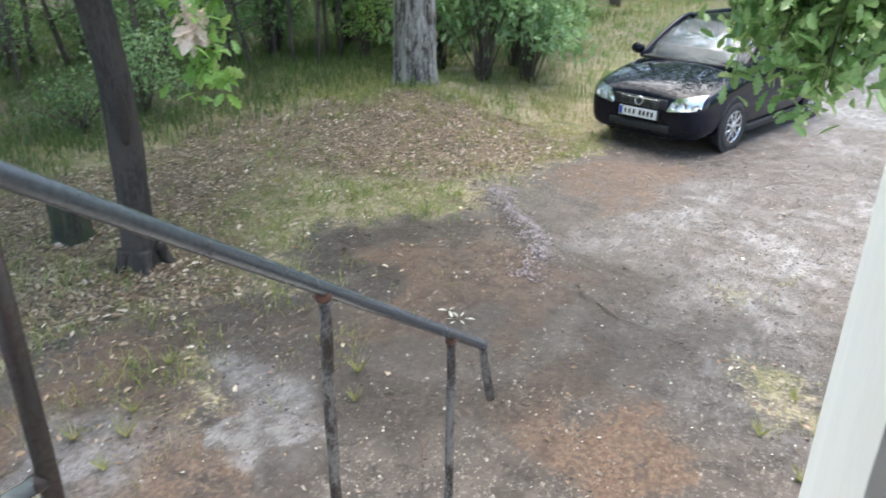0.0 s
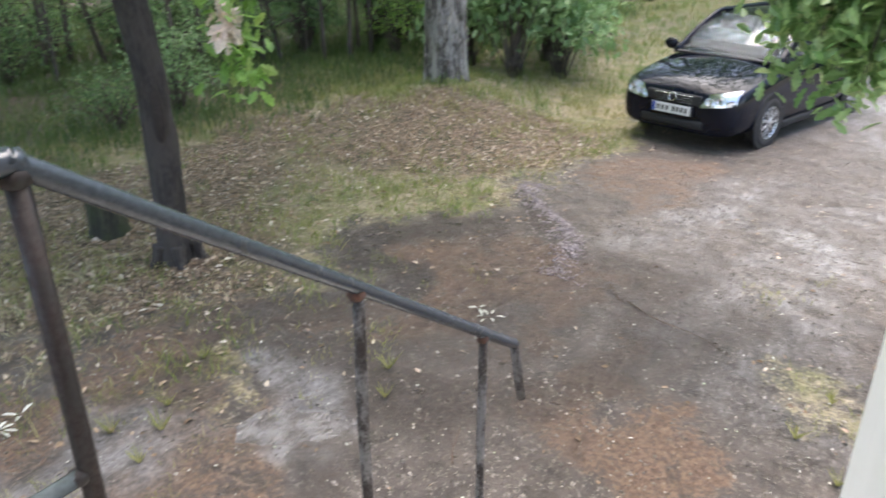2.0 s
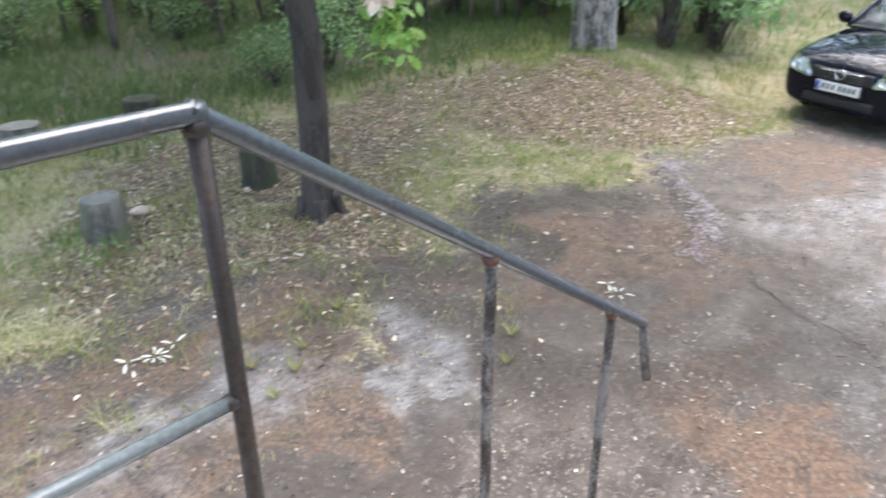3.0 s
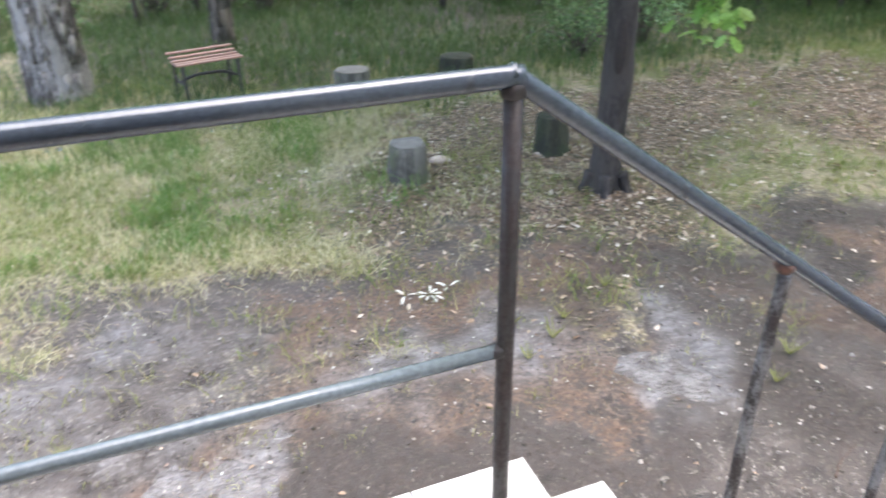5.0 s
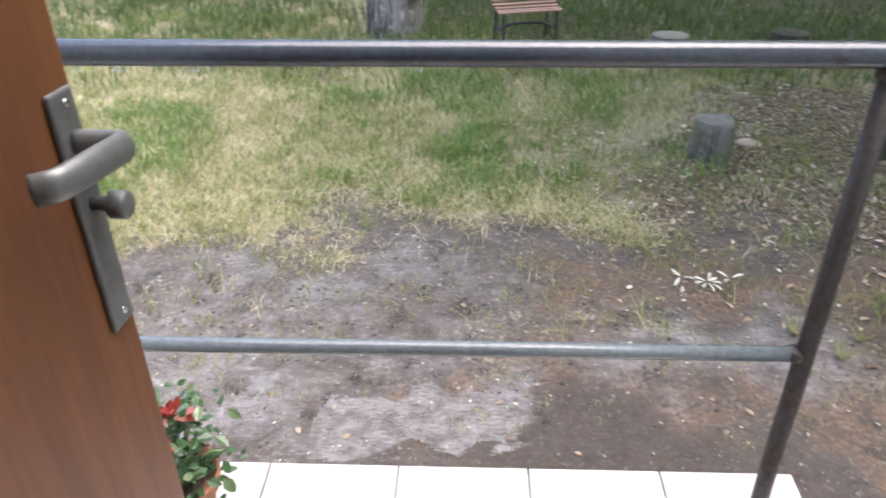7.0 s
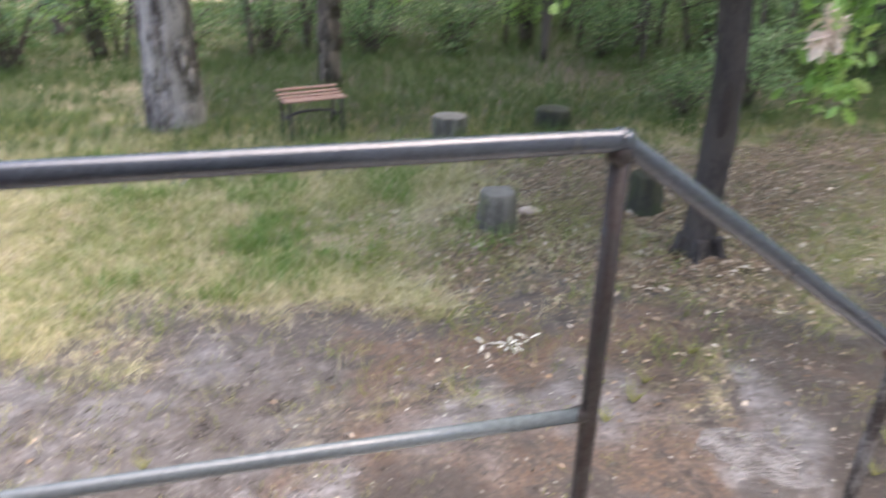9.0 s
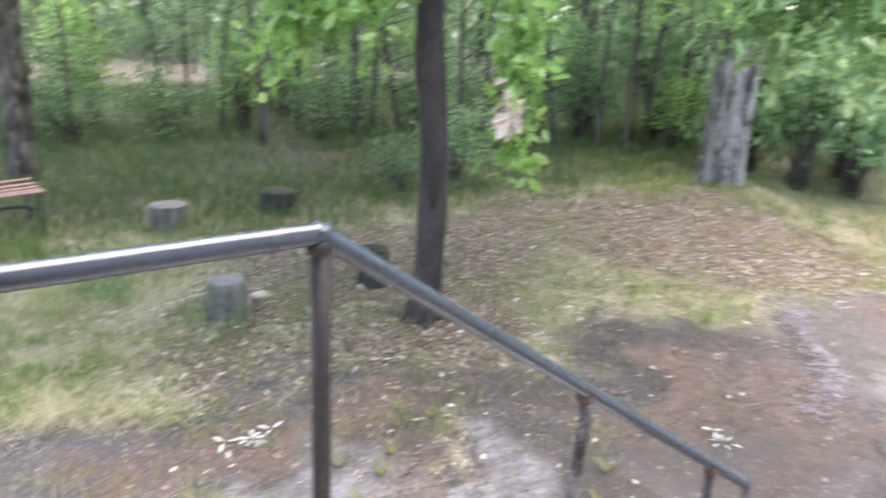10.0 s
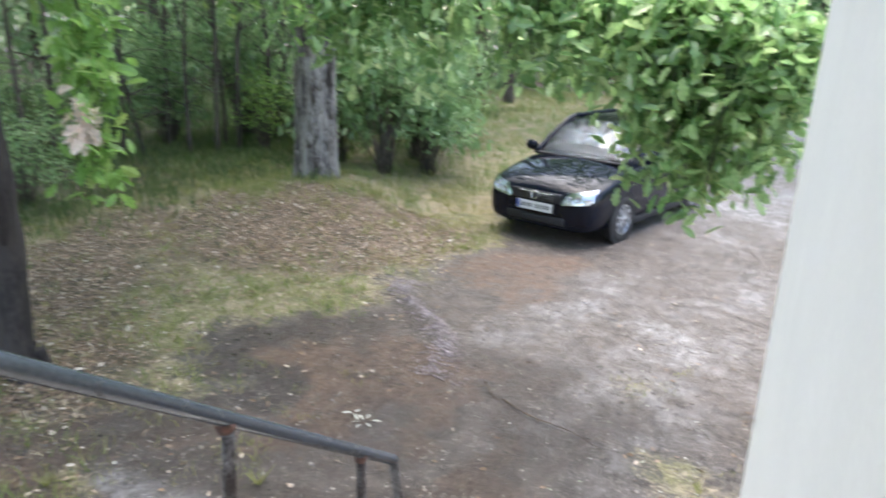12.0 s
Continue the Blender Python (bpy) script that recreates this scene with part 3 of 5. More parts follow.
stairs = tagged(empty("stairs", (0, 0, 0)), "straight flight of cream-tiled steps beside the house wall", "stairs", kind="structure")
N_STEP = 5
sb = bmesh.new()
for i in range(N_STEP):
    box(sb, (0.650 + i * TREAD, WALL_Y + 0.002, -0.3), (0.650 + (i + 1) * TREAD - 0.001, EDGE_Y1 - 0.012, LAND_Z - RISE * (i + 1) - 0.012))
part("stair_body", sb, M_CONCRETE, stairs, smooth=False)

# the pipe railing
RAIL_Y, RAIL_Z = 1.036, 2.035
TOP = Vector((0.53, RAIL_Y, RAIL_Z))
railing = empty("railing", (0.53, RAIL_Y, LAND_Z), "rusty steel pipe railing with worn grey paint on the tiled landing", "railing")


def rail_part(name, path, radii, material, label, sides=16, wob=0.02, seed=0):
    ob = part(name, tube(bmesh.new(), path, radii, sides, wob, seed), material, railing, label)
    ob.matrix_parent_inverse = railing.matrix_basis.inverted()
    return ob


rail_part("top_rail", curve_path([(-1.5, RAIL_Y + 0.006, RAIL_Z + 0.006), (-0.7, RAIL_Y + 0.002, RAIL_Z + 0.003), (0.0, RAIL_Y, RAIL_Z + 0.002), (0.50, RAIL_Y, RAIL_Z + 0.001), (0.526, RAIL_Y, RAIL_Z - 0.003)], 6), 0.0196, M_RAIL, "dark grey painted top pipe, wet")
SLOPE_END = Vector((2.03, RAIL_Y, 0.985))
sl = [TOP.lerp(SLOPE_END, k) for k in (-0.008, 0.02, 0.25, 0.5, 0.75, 0.97, 1.0)]
rail_part("sloping_rail", curve_path(sl, 4), 0.0192, M_RAIL, "grey painted sloping handrail pipe with worn paint", seed=3)
rail_part("rail_end", [(2.028, RAIL_Y, 0.985), (2.045, RAIL_Y, 0.93), (2.075, RAIL_Y, 0.82), (2.105, RAIL_Y, 0.715)], 0.0165, M_POST_WORN, "short bent-down pipe end", seed=4)
rail_part("middle_rail", [(-1.5, RAIL_Y + 0.004, 1.495), (-0.5, RAIL_Y + 0.001, 1.499), (0.0, RAIL_Y, 1.5), (0.515, RAIL_Y, 1.5)], 0.0146, M_MIDRAIL, "pale grey-green middle pipe", seed=5)
rail_part("post", [(0.53, RAIL_Y, RAIL_Z), (0.5305, RAIL_Y, 1.6), (0.529, RAIL_Y, 1.25), (0.53, RAIL_Y, LAND_Z - 0.01)], 0.0172, M_POST, "rusty dark corner post", seed=6)
rail_part("post", [(-1.46, RAIL_Y, RAIL_Z), (-1.46, RAIL_Y, LAND_Z - 0.01)], 0.0195, M_POST, "rusty dark post", seed=7)
p2 = [(1.222 + 0.004 * math.sin(z * 9), RAIL_Y + 0.003 * math.cos(z * 7), z) for z in np.linspace(1.53, 0.515, 14)]
rail_part("post", p2, 0.0152, M_POST_WORN, "slightly bent post with flaking pale paint", wob=0.05, seed=8)
p3 = [(1.815 + 0.002 * math.sin(z * 8), RAIL_Y, z) for z in np.linspace(1.115, 0.165, 10)]
rail_part("post", p3, 0.0148, M_POST_WORN, "short post with flaking paint", wob=0.04, seed=9)
for x, z, r in ((0.53, RAIL_Z - 0.022, 0.0235), (1.222, 1.530, 0.0225), (1.815, 1.115, 0.0205), (0.512, 1.5, 0.019)):
    b = bmesh.new()
    bmesh.ops.create_icosphere(b, subdivisions=2, radius=r)
    for v in b.verts:
        v.co = Vector((x, RAIL_Y, z)) + v.co * (1 + 0.25 * noise.noise(v.co * 90 + Vector((x, 0, 0)))) * (1 if abs(v.co.z) < r * 0.6 else 0.8)
    w = part("weld", b, M_WELD if x > 1 else M_POST, railing, "lumpy rusty weld")
    w.matrix_parent_inverse = railing.matrix_basis.inverted()
knob = bmesh.new()
bmesh.ops.create_icosphere(knob, subdivisions=1, radius=0.008, matrix=Matrix.Translation((1.14, RAIL_Y - 0.006, 1.607 + 0.012)))
w = part("stud", knob, M_POST, railing)
w.matrix_parent_inverse = railing.matrix_basis.inverted()

# rain drops under the top pipe
M_DROP = clear("rain_water", (0.95, 0.97, 0.98))
drops = bmesh.new()
for k in range(26):
    x = rnd.uniform(-0.7, 0.5)
    bmesh.ops.create_icosphere(drops, subdivisions=1, radius=rnd.uniform(0.0025, 0.0045), matrix=Matrix.Translation((x, RAIL_Y + rnd.uniform(-0.003, 0.003), RAIL_Z - 0.0225)))
w = tagged(part("rain_drops", drops, M_DROP, railing, "hanging rain drops"), kind="stuff")
w.matrix_parent_inverse = railing.matrix_basis.inverted()

# ---- the open door and the flower pot ----
DOOR_TURN = 85.0
door = empty("door_1", (-0.575, WALL_Y + 0.004, LAND_Z + 0.008), "brown wood-veneer house door standing wide open", "door", kind="structure", turn=DOOR_TURN)
leaf = bmesh.new()
box(leaf, (0.0, 0.0, 0.0), (0.775, 0.044, 2.06), 0.003)
part("door_leaf", leaf, M_DOOR, door, smooth=False)
plate = bmesh.new()
box(plate, (0.72, -0.009, 0.755), (0.765, -0.0005, 1.06), 0.004)
hp = part("handle_plate", plate, M_HANDLE, door, "satin grey long handle plate", smooth=False)
hp.matrix_basis = Matrix.Translation((0, 0, -0.03))
lev = tube(bmesh.new(), curve_path([(0.745, -0.008, 1.0), (0.747, -0.05, 1.0), (0.735, -0.07, 1.003), (0.675, -0.075, 1.008), (0.625, -0.066, 1.008), (0.613, -0.045, 1.006)], 5), 0.011, 12)
for v in lev.verts:
    v.co.z = 1.004 + (v.co.z - 1.004) * 1.6
part("lever", lev, M_HANDLE, hp, "satin grey curved lever")
kn = bmesh.new()
lathe(kn, [(0.009, 0.0), (0.009, 0.02), (0.017, 0.024), (0.017, 0.042), (0.013, 0.045)], 14, pose(0.745, -0.008, 0.925, 90))
part("thumb_turn", kn, M_HANDLE, hp, "small grey thumb-turn")
for x in (0.745,):
    for z in (0.775, 1.045):
        sc = bmesh.new()
        lathe(sc, [(0.005, 0.0), (0.005, 0.002), (0.003, 0.003)], 10, pose(x, -0.0088, z, 90))
        part("screw", sc, M_CHROME, hp)
for z in (0.25, 1.75):
    hb = bmesh.new()
    lathe(hb, [(0.009, 0), (0.009, 0.1)], 12, pose(-0.006, 0.02, z))
    part("hinge", hb, M_HANDLE, door, "grey steel hinge")

pot = empty("flower_pot", (-0.665, 0.985, LAND_Z), "terracotta pot with red flowers on the tiled landing", "flower pot")
pb = lathe(bmesh.new(), [(0.066, 0.0), (0.07, 0.004), (0.092, 0.13), (0.102, 0.13), (0.104, 0.155), (0.096, 0.157), (0.092, 0.14)], 28)
part("pot", pb, M_POT, pot)
part("soil", lathe(bmesh.new(), [(0.088, 0.128), (0.09, 0.136), (0.05, 0.145), (0.01, 0.147)], 20), M_SOIL, pot)
st = bmesh.new()
tips = []
for k in range(22):
    a, r = rnd.uniform(0, 6.28), rnd.uniform(0.02, 0.12)
    tip = Vector((r * math.cos(a), r * math.sin(a), rnd.uniform(0.18, 0.275)))
    tube(st, curve_path([(0.3 * tip.x, 0.3 * tip.y, 0.13), (0.7 * tip.x, 0.7 * tip.y, 0.2), tip], 3), 0.0025, 5)
    tips.append(tip)
part("stem_cluster", st, M_LEAF_SHRUB, pot)
pts = np.array([list(t + Vector((rnd.gauss(0, 0.022), rnd.gauss(0, 0.022), rnd.gauss(-0.02, 0.03)))) for t in tips for _ in range(13)])
v, f = spread(PLAIN_V * (1, 1.35, 1), PLAIN_F, pts, leaf_turns(len(pts), 0.2, 0.5), rng.uniform(0.02, 0.04, len(pts)))
from_arrays("leaves", v, f, leafy("pot_leaves", (0.03, 0.075, 0.03), (0.055, 0.12, 0.045), (0.22, 0.28, 0.16), 0.25, 0.2), pot)
for t in [t for t in tips if t.z > 0.19][:4]:
    pts = np.array([list(t + Vector((rnd.gauss(0, 0.012), rnd.gauss(0, 0.012), rnd.gauss(0.008, 0.008)))) for _ in range(11)])
    v, f = spread(PLAIN_V * (1, 1.7, 1), PLAIN_F, pts, leaf_turns(len(pts), -0.4, 0.6), rng.uniform(0.02, 0.034, len(pts)))
    from_arrays("flower", v, f, M_PETAL, pot)


# ---- the car ----
def car():
    root = empty("car", (8.9, 2.62, -0.2), "small black hatchback with wet paint parked on the muddy track", "car", turn=165.4 - 180)
    # in its own axes the nose is at x = 0, the tail at x = 3.92, z up; y to its right-hand side as it drives off along -x

    def loft(rows, n=9):
        bm = bmesh.new()
        rings = []
        for s, w, b, t, c in rows:
            half = [(0, b), (0.55 * w, b), (0.90 * w, b + 0.01), (0.985 * w, b + 0.10), (w, b + 0.24), (w, 0.5 * (b + 0.24) + 0.5 * (t - 0.06)), (0.985 * w, t - 0.07), (0.95 * w, t - 0.02), (0.86 * w, t + 0.005), (0.62 * w, 0.45 * t + 0.55 * c), (0.32 * w, 0.12 * t + 0.88 * c), (0, c)]
            ring = [bm.verts.new((s, y, z)) for y, z in half] + [bm.verts.new((s, -y, z)) for y, z in half[-2:0:-1]]
            rings.append(ring)
        k = len(rings[0])
        for a, b in zip(rings, rings[1:]):
            for i in range(k):
                bm.faces.new((a[i], b[i], b[(i + 1) % k], a[(i + 1) % k]))
        bm.faces.new(rings[0]), bm.faces.new(rings[-1][::-1])
        bmesh.ops.recalc_face_normals(bm, faces=bm.faces[:])
        return bm
    rows = [(0.0, 0.60, 0.25, 0.62, 0.66), (0.015, 0.66, 0.22, 0.645, 0.695), (0.05, 0.72, 0.20, 0.675, 0.73), (0.11, 0.765, 0.19, 0.705, 0.765), (0.2, 0.795, 0.185, 0.74, 0.805), (0.35, 0.808, 0.185, 0.785, 0.85), (0.55, 0.82, 0.185, 0.83, 0.895), (0.8, 0.826, 0.185, 0.87, 0.94), (1.0, 0.828, 0.185, 0.90, 0.975), (1.13, 0.828, 0.185, 0.915, 0.985), (1.3, 0.828, 0.185, 0.93, 0.93), (1.8, 0.828, 0.185, 0.945, 0.93), (2.4, 0.828, 0.185, 0.955, 0.94), (3.0, 0.825, 0.19, 0.965, 0.95), (3.4, 0.815, 0.2, 0.965, 0.95), (3.7, 0.78, 0.23, 0.95, 0.95), (3.86, 0.73, 0.28, 0.90, 0.92), (3.92, 0.64, 0.34, 0.82, 0.84)]
    bm = loft(rows)
    body = part("body", bm, M_CAR, root)
    sub = body.modifiers.new("round", "SUBSURF")
    sub.levels = sub.render_levels = 1
    # roof and pillars
    A = lambda s: [(1.06, s * 0.71, 0.955), (1.45, s * 0.665, 1.20), (1.80, s * 0.60, 1.395), (2.02, s * 0.575, 1.435)]
    roof_b = bmesh.new()
    rr = []
    for x, w, z in ((1.80, 0.585, 1.40), (1.95, 0.59, 1.435), (2.3, 0.60, 1.46), (2.8, 0.60, 1.455), (3.2, 0.575, 1.42), (3.42, 0.55, 1.37)):
        rr.append([roof_b.verts.new((x, w * q, z - 0.045 * abs(q) ** 2.6)) for q in (-1, -0.75, -0.4, 0, 0.4, 0.75, 1)])
    for a, b in zip(rr, rr[1:]):
        for i in range(6):
            roof_b.faces.new((a[i], a[i + 1], b[i + 1], b[i]))
    bmesh.ops.solidify(roof_b, geom=roof_b.faces[:], thickness=0.03)
    part("roof", roof_b, M_CAR, root)
    for s in (1, -1):
        pb = tube(bmesh.new(), curve_path(A(s), 5), 0.032, 8)
        tube(pb, curve_path([(2.02, s * 0.575, 1.42), (2.7, s * 0.585, 1.42), (3.3, s * 0.55, 1.375), (3.66, s * 0.62, 0.95)], 5), 0.034, 8)
        tube(pb, [(2.32, s * 0.735, 0.93), (2.38, s * 0.6, 1.42)], 0.035, 8)
        part("pillar", pb, M_CAR, root)
        # side glass
        g = bmesh.new()
        for q in (((1.22, 0.735, 0.945), (2.30, 0.74, 0.95), (2.36, 0.607, 1.40), (1.84, 0.605, 1.385)), ((2.36, 0.74, 0.95), (3.42, 0.70, 0.96), (3.28, 0.575, 1.36), (2.42, 0.607, 1.40))):
            g.faces.new([g.verts.new((x, s * y, z)) for x, y, z in q])
        bmesh.ops.solidify(g, geom=g.faces[:], thickness=0.004)
        w = part("side_window", g, M_GLASS, root, "tinted side glass")
        w.visible_shadow = False
        # mirror
        mb = bmesh.new()
        bmesh.ops.create_uvsphere(mb, u_segments=16, v_segments=10, radius=1, matrix=Matrix.Translation((1.27, s * 0.90, 1.01)) @ Matrix.Diagonal((0.06, 0.105, 0.075, 1)))
        mir = part("wing_mirror", mb, M_CAR, root)
        part("mirror_stem", tube(bmesh.new(), [(1.26, s * 0.77, 0.95), (1.27, s * 0.85, 0.99)], 0.025, 8), M_TRIM, mir)
        # headlights: bowl, reflectors behind a clear cover
        cov, bowl = bmesh.new(), bmesh.new()
        for b2, off, shrink in ((cov, 0.022, 1.0), (bowl, 0.004, 1.0)):
            gr = []
            for i in range(9):
                u = i / 8
                y = 0.37 + 0.375 * u
                fx = -0.016 + 0.02 * u + 0.10 * u ** 6
                lo, hi = 0.53 + 0.06 * u, 0.675 + 0.085 * u
                if i == 0:
                    hi = lo + 0.06
                row = []
                for j in range(5):
                    z = lo + (hi - lo) * j / 4
                    back = 0.10 * (j / 4) ** 2.2 * (0.5 + 0.9 * u ** 2)
                    bulge = off * math.sin(math.pi * min(max(u, 0.02), 0.98)) * math.sin(math.pi * (j / 4) * 0.98 + 0.03)
                    row.append(b2.verts.new((fx + back - bulge - 0.004, s * y, z)))
                gr.append(row)
            for a, b in zip(gr, gr[1:]):
                for j in range(4):
                    b2.faces.new((a[j], a[j + 1], b[j + 1], b[j]) if s < 0 else (a[j], b[j], b[j + 1], a[j + 1]))
            bmesh.ops.recalc_face_normals(b2, faces=b2.faces[:])
        hl = part("headlight", bowl, M_CHROME, root, "bright chrome headlight bowl")
        w = part("headlight_cover", cov, M_LENS, hl, "clear headlight cover")
        w.visible_shadow = False
        for y, z, r, xx in ((0.47, 0.61, 0.042, -0.014), (0.59, 0.635, 0.045, -0.004)):
            part("reflector", lathe(bmesh.new(), [(r, 0), (r * 1.05, 0.01), (r * 0.8, 0.004), (r * 0.35, -0.01), (0.01, -0.012)], 18, pose(xx, s * y, z, 0, -70, 0)), M_CHROME, hl, "round chrome reflector")
        # fog lamp and bumper strip
        part("fog_lamp", lathe(bmesh.new(), [(0.045, 0), (0.045, 0.012), (0.03, 0.016), (0.01, 0.016)], 16, pose(0.075, s * 0.56, 0.335, 0, -75, s * 12)), M_TRIM, root)
        part("bumper_strip", tube(bmesh.new(), curve_path([(0.02, s * 0.40, 0.50), (0.05, s * 0.58, 0.51), (0.13, s * 0.70, 0.52), (0.30, s * 0.785, 0.53)], 4), 0.007, 6), M_CHROME, root, "thin bright bumper strip")
        # sill and handles
        part("sill", box(bmesh.new(), (1.2, s * 0.80 - 0.03, 0.17), (2.9, s * 0.80 + 0.03, 0.26), 0.015), M_TRIM, root)
        for x in (2.12, 3.0):
            part("door_handle", box(bmesh.new(), (x, s * 0.83 - 0.012, 0.80), (x + 0.19, s * 0.83 + 0.016, 0.83), 0.008), M_CAR, root)
        # hood crease
        part("bonnet_crease", tube(bmesh.new(), curve_path([(0.16, s * 0.40, 0.762), (0.5, s * 0.50, 0.868), (1.0, s * 0.60, 0.950)], 5), 0.005, 5), M_CAR, root)
    # windscreen and rear screen
    for name, rows_ in (("windscreen", ((1.07, 0.675, 0.965), (1.30, 0.655, 1.115), (1.55, 0.62, 1.265), (1.80, 0.575, 1.395))), ("rear_window", ((3.40, 0.52, 1.36), (3.55, 0.57, 1.16), (3.68, 0.61, 0.97)))):
        g = bmesh.new()
        rws = []
        for x, w, z in rows_:
            rws.append([g.verts.new((x - (0.07 if name == "windscreen" else -0.05) * (1 - q * q), w * q, z + 0.012 * (1 - q * q))) for q in np.linspace(-1, 1, 9)])
        for a, b in zip(rws, rws[1:]):
            for i in range(8):
                g.faces.new((a[i], a[i + 1], b[i + 1], b[i]))
        bmesh.ops.solidify(g, geom=g.faces[:], thickness=0.005)
        w = part(name, g, M_GLASS, root, "wet tinted glass")
        w.visible_shadow = False
    for y0, y1 in ((-0.05, 0.52), (-0.58, -0.02)):
        part("wiper", tube(bmesh.new(), [(1.04, y0, 0.985), (1.09, (y0 + y1) / 2, 1.0), (1.13, y1, 1.03)], 0.008, 6), M_TRIM, root)
    part("scuttle", box(bmesh.new(), (1.0, -0.66, 0.945), (1.09, 0.66, 0.975), 0.01), M_TRIM, root, "black plastic scuttle panel")
    part("dashboard", box(bmesh.new(), (1.16, -0.64, 0.86), (1.5, 0.64, 0.985), 0.03), M_TRIM, root)
    for y in (-0.34, 0.34):
        b = box(bmesh.new(), (2.05, y - 0.24, 0.75), (2.22, y + 0.24, 1.18), 0.05, None)
        box(b, (2.1, y - 0.13, 1.2), (2.19, y + 0.13, 1.36), 0.035)
        part("seat", b, M_SEAT, root, "dark grey car seat")
    # grille, badge, plate, lower intake
    gb = bmesh.new()
    box(gb, (-0.006, -0.36, 0.545), (0.03, 0.36, 0.665), 0.008)
    grille = part("grille", gb, M_TRIM, root)
    for k in range(4):
        part("grille_bar", tube(bmesh.new(), curve_path([(0.022, -0.365, 0.562 + 0.029 * k), (-0.012, -0.2, 0.560 + 0.029 * k), (-0.016, 0, 0.559 + 0.029 * k), (-0.012, 0.2, 0.560 + 0.029 * k), (0.022, 0.365, 0.562 + 0.029 * k)], 3), 0.0055, 6), M_DARK_CHROME if k < 3 else M_CHROME, grille)
    bd = lathe(bmesh.new(), [(0.055, 0), (0.058, 0.006), (0.055, 0.012), (0.048, 0.012), (0.046, 0.006), (0.01, 0.006)], 28, pose(-0.014, 0, 0.615, 0, -80, 0))
    badge = part("badge", bd, M_CHROME, grille, "round chrome badge")
    part("badge_disc", lathe(bmesh.new(), [(0.04, 0.0), (0.04, 0.003), (0.02, 0.003)], 20, pose(-0.022, 0, 0.615, 0, -80, 0)), M_TRIM, badge)
    nb = box(bmesh.new(), (-0.028, -0.26, 0.415), (-0.018, 0.26, 0.527), 0.003)
    plate_ = part("number_plate", nb, M_PLATE, root, "white number plate with dark bars", smooth=False)
    part("plate_band", box(bmesh.new(), (-0.0315, 0.212, 0.421), (-0.0285, 0.254, 0.521)), M_PLATE_BLUE, plate_, smooth=False)
    for k, (y, w) in enumerate(((0.17, 0.045), (0.11, 0.045), (0.05, 0.045), (-0.035, 0.045), (-0.09, 0.045), (-0.145, 0.045), (-0.20, 0.045))):
        part("plate_bar", box(bmesh.new(), (-0.0315, y - 0.34 * w, 0.443), (-0.0285, y + 0.34 * w, 0.5)), M_PLATE_MARK, plate_, smooth=False)
    part("plate_holder", box(bmesh.new(), (-0.0175, -0.275, 0.405), (0.02, 0.275, 0.535), 0.006), M_TRIM, root)
    part("lower_intake", box(bmesh.new(), (-0.004, -0.42, 0.265), (0.06, 0.42, 0.365), 0.02), M_TRIM, root, "black lower air intake")
    for ob in root.children:
        if ob.name.split(".")[0] in ("grille", "lower_intake", "number_plate", "plate_holder", "fog_lamp"):
            ob.matrix_basis = Matrix.Translation((-0.018, 0, 0))
    # wheels
    for x in (0.82, 3.28):
        for s in (1, -1):
            arch = bmesh.new()
            lathe(arch, [(0.335, 0.0), (0.35, 0.004), (0.365, -0.01), (0.33, -0.04)], 32, pose(x, s * 0.826, 0.31, -90 * s, 0, 0))
            part("wheel_arch", arch, M_TRIM, root, "dark wheel arch")
            ty = lathe(bmesh.new(), [(0.20, -0.17), (0.27, -0.18), (0.297, -0.165), (0.30, -0.09), (0.297, -0.02), (0.27, -0.004), (0.205, -0.006), (0.198, -0.02)], 36, pose(x, s * 0.842, 0.30, -90 * s, 0, 0))
            wheel = part("wheel", ty, M_TYRE, root, "road tyre")
            rim = lathe(bmesh.new(), [(0.198, -0.05), (0.2, -0.006), (0.192, -0.003), (0.186, -0.03), (0.17, -0.06), (0.05, -0.055)], 32, pose(x, s * 0.842, 0.30, -90 * s, 0, 0))
            rim_ = part("rim", rim, M_TRIM, wheel)
            sp = bmesh.new()
            for k in range(9):
                a = 2 * math.pi * k / 9
                box(sp, (0.04, -0.014, -0.03), (0.19, 0.014, -0.008), 0.004, pose(x, s * 0.842, 0.30, -90 * s, 0, 0) @ pose(0, 0, 0, 0, 0, math.degrees(a)))
            lathe(sp, [(0.055, -0.03), (0.055, -0.006), (0.03, 0.0), (0.01, 0.0)], 18, pose(x, s * 0.842, 0.30, -90 * s, 0, 0))
            lathe(sp, [(0.199, -0.03), (0.199, -0.004), (0.186, -0.004), (0.184, -0.03)], 32, pose(x, s * 0.842, 0.30, -90 * s, 0, 0))
            part("spokes", sp, M_ALLOY, wheel, "silver alloy spokes")
    return root


car()


# ---- trees ----
def leaves_along(paths, per, spread_r, size, base=(OAK_V, OAK_F), droop=0.5, hang=0.0):
    at = []
    for p in paths:
        n = len(p)
        for k in range(per):
            i = rng.uniform(0.15, 1.0) * (n - 1)
            a, b = p[int(i)], p[min(int(i) + 1, n - 1)]
            q = a.lerp(b, i - int(i))
            at.append((q.x + rng.normal(0, spread_r), q.y + rng.normal(0, spread_r), q.z + rng.normal(-hang, spread_r)))
    at = np.array(at)
    return spread(base[0], base[1], at, leaf_turns(len(at), droop), rng.uniform(size * 0.7, size * 1.25, len(at)))


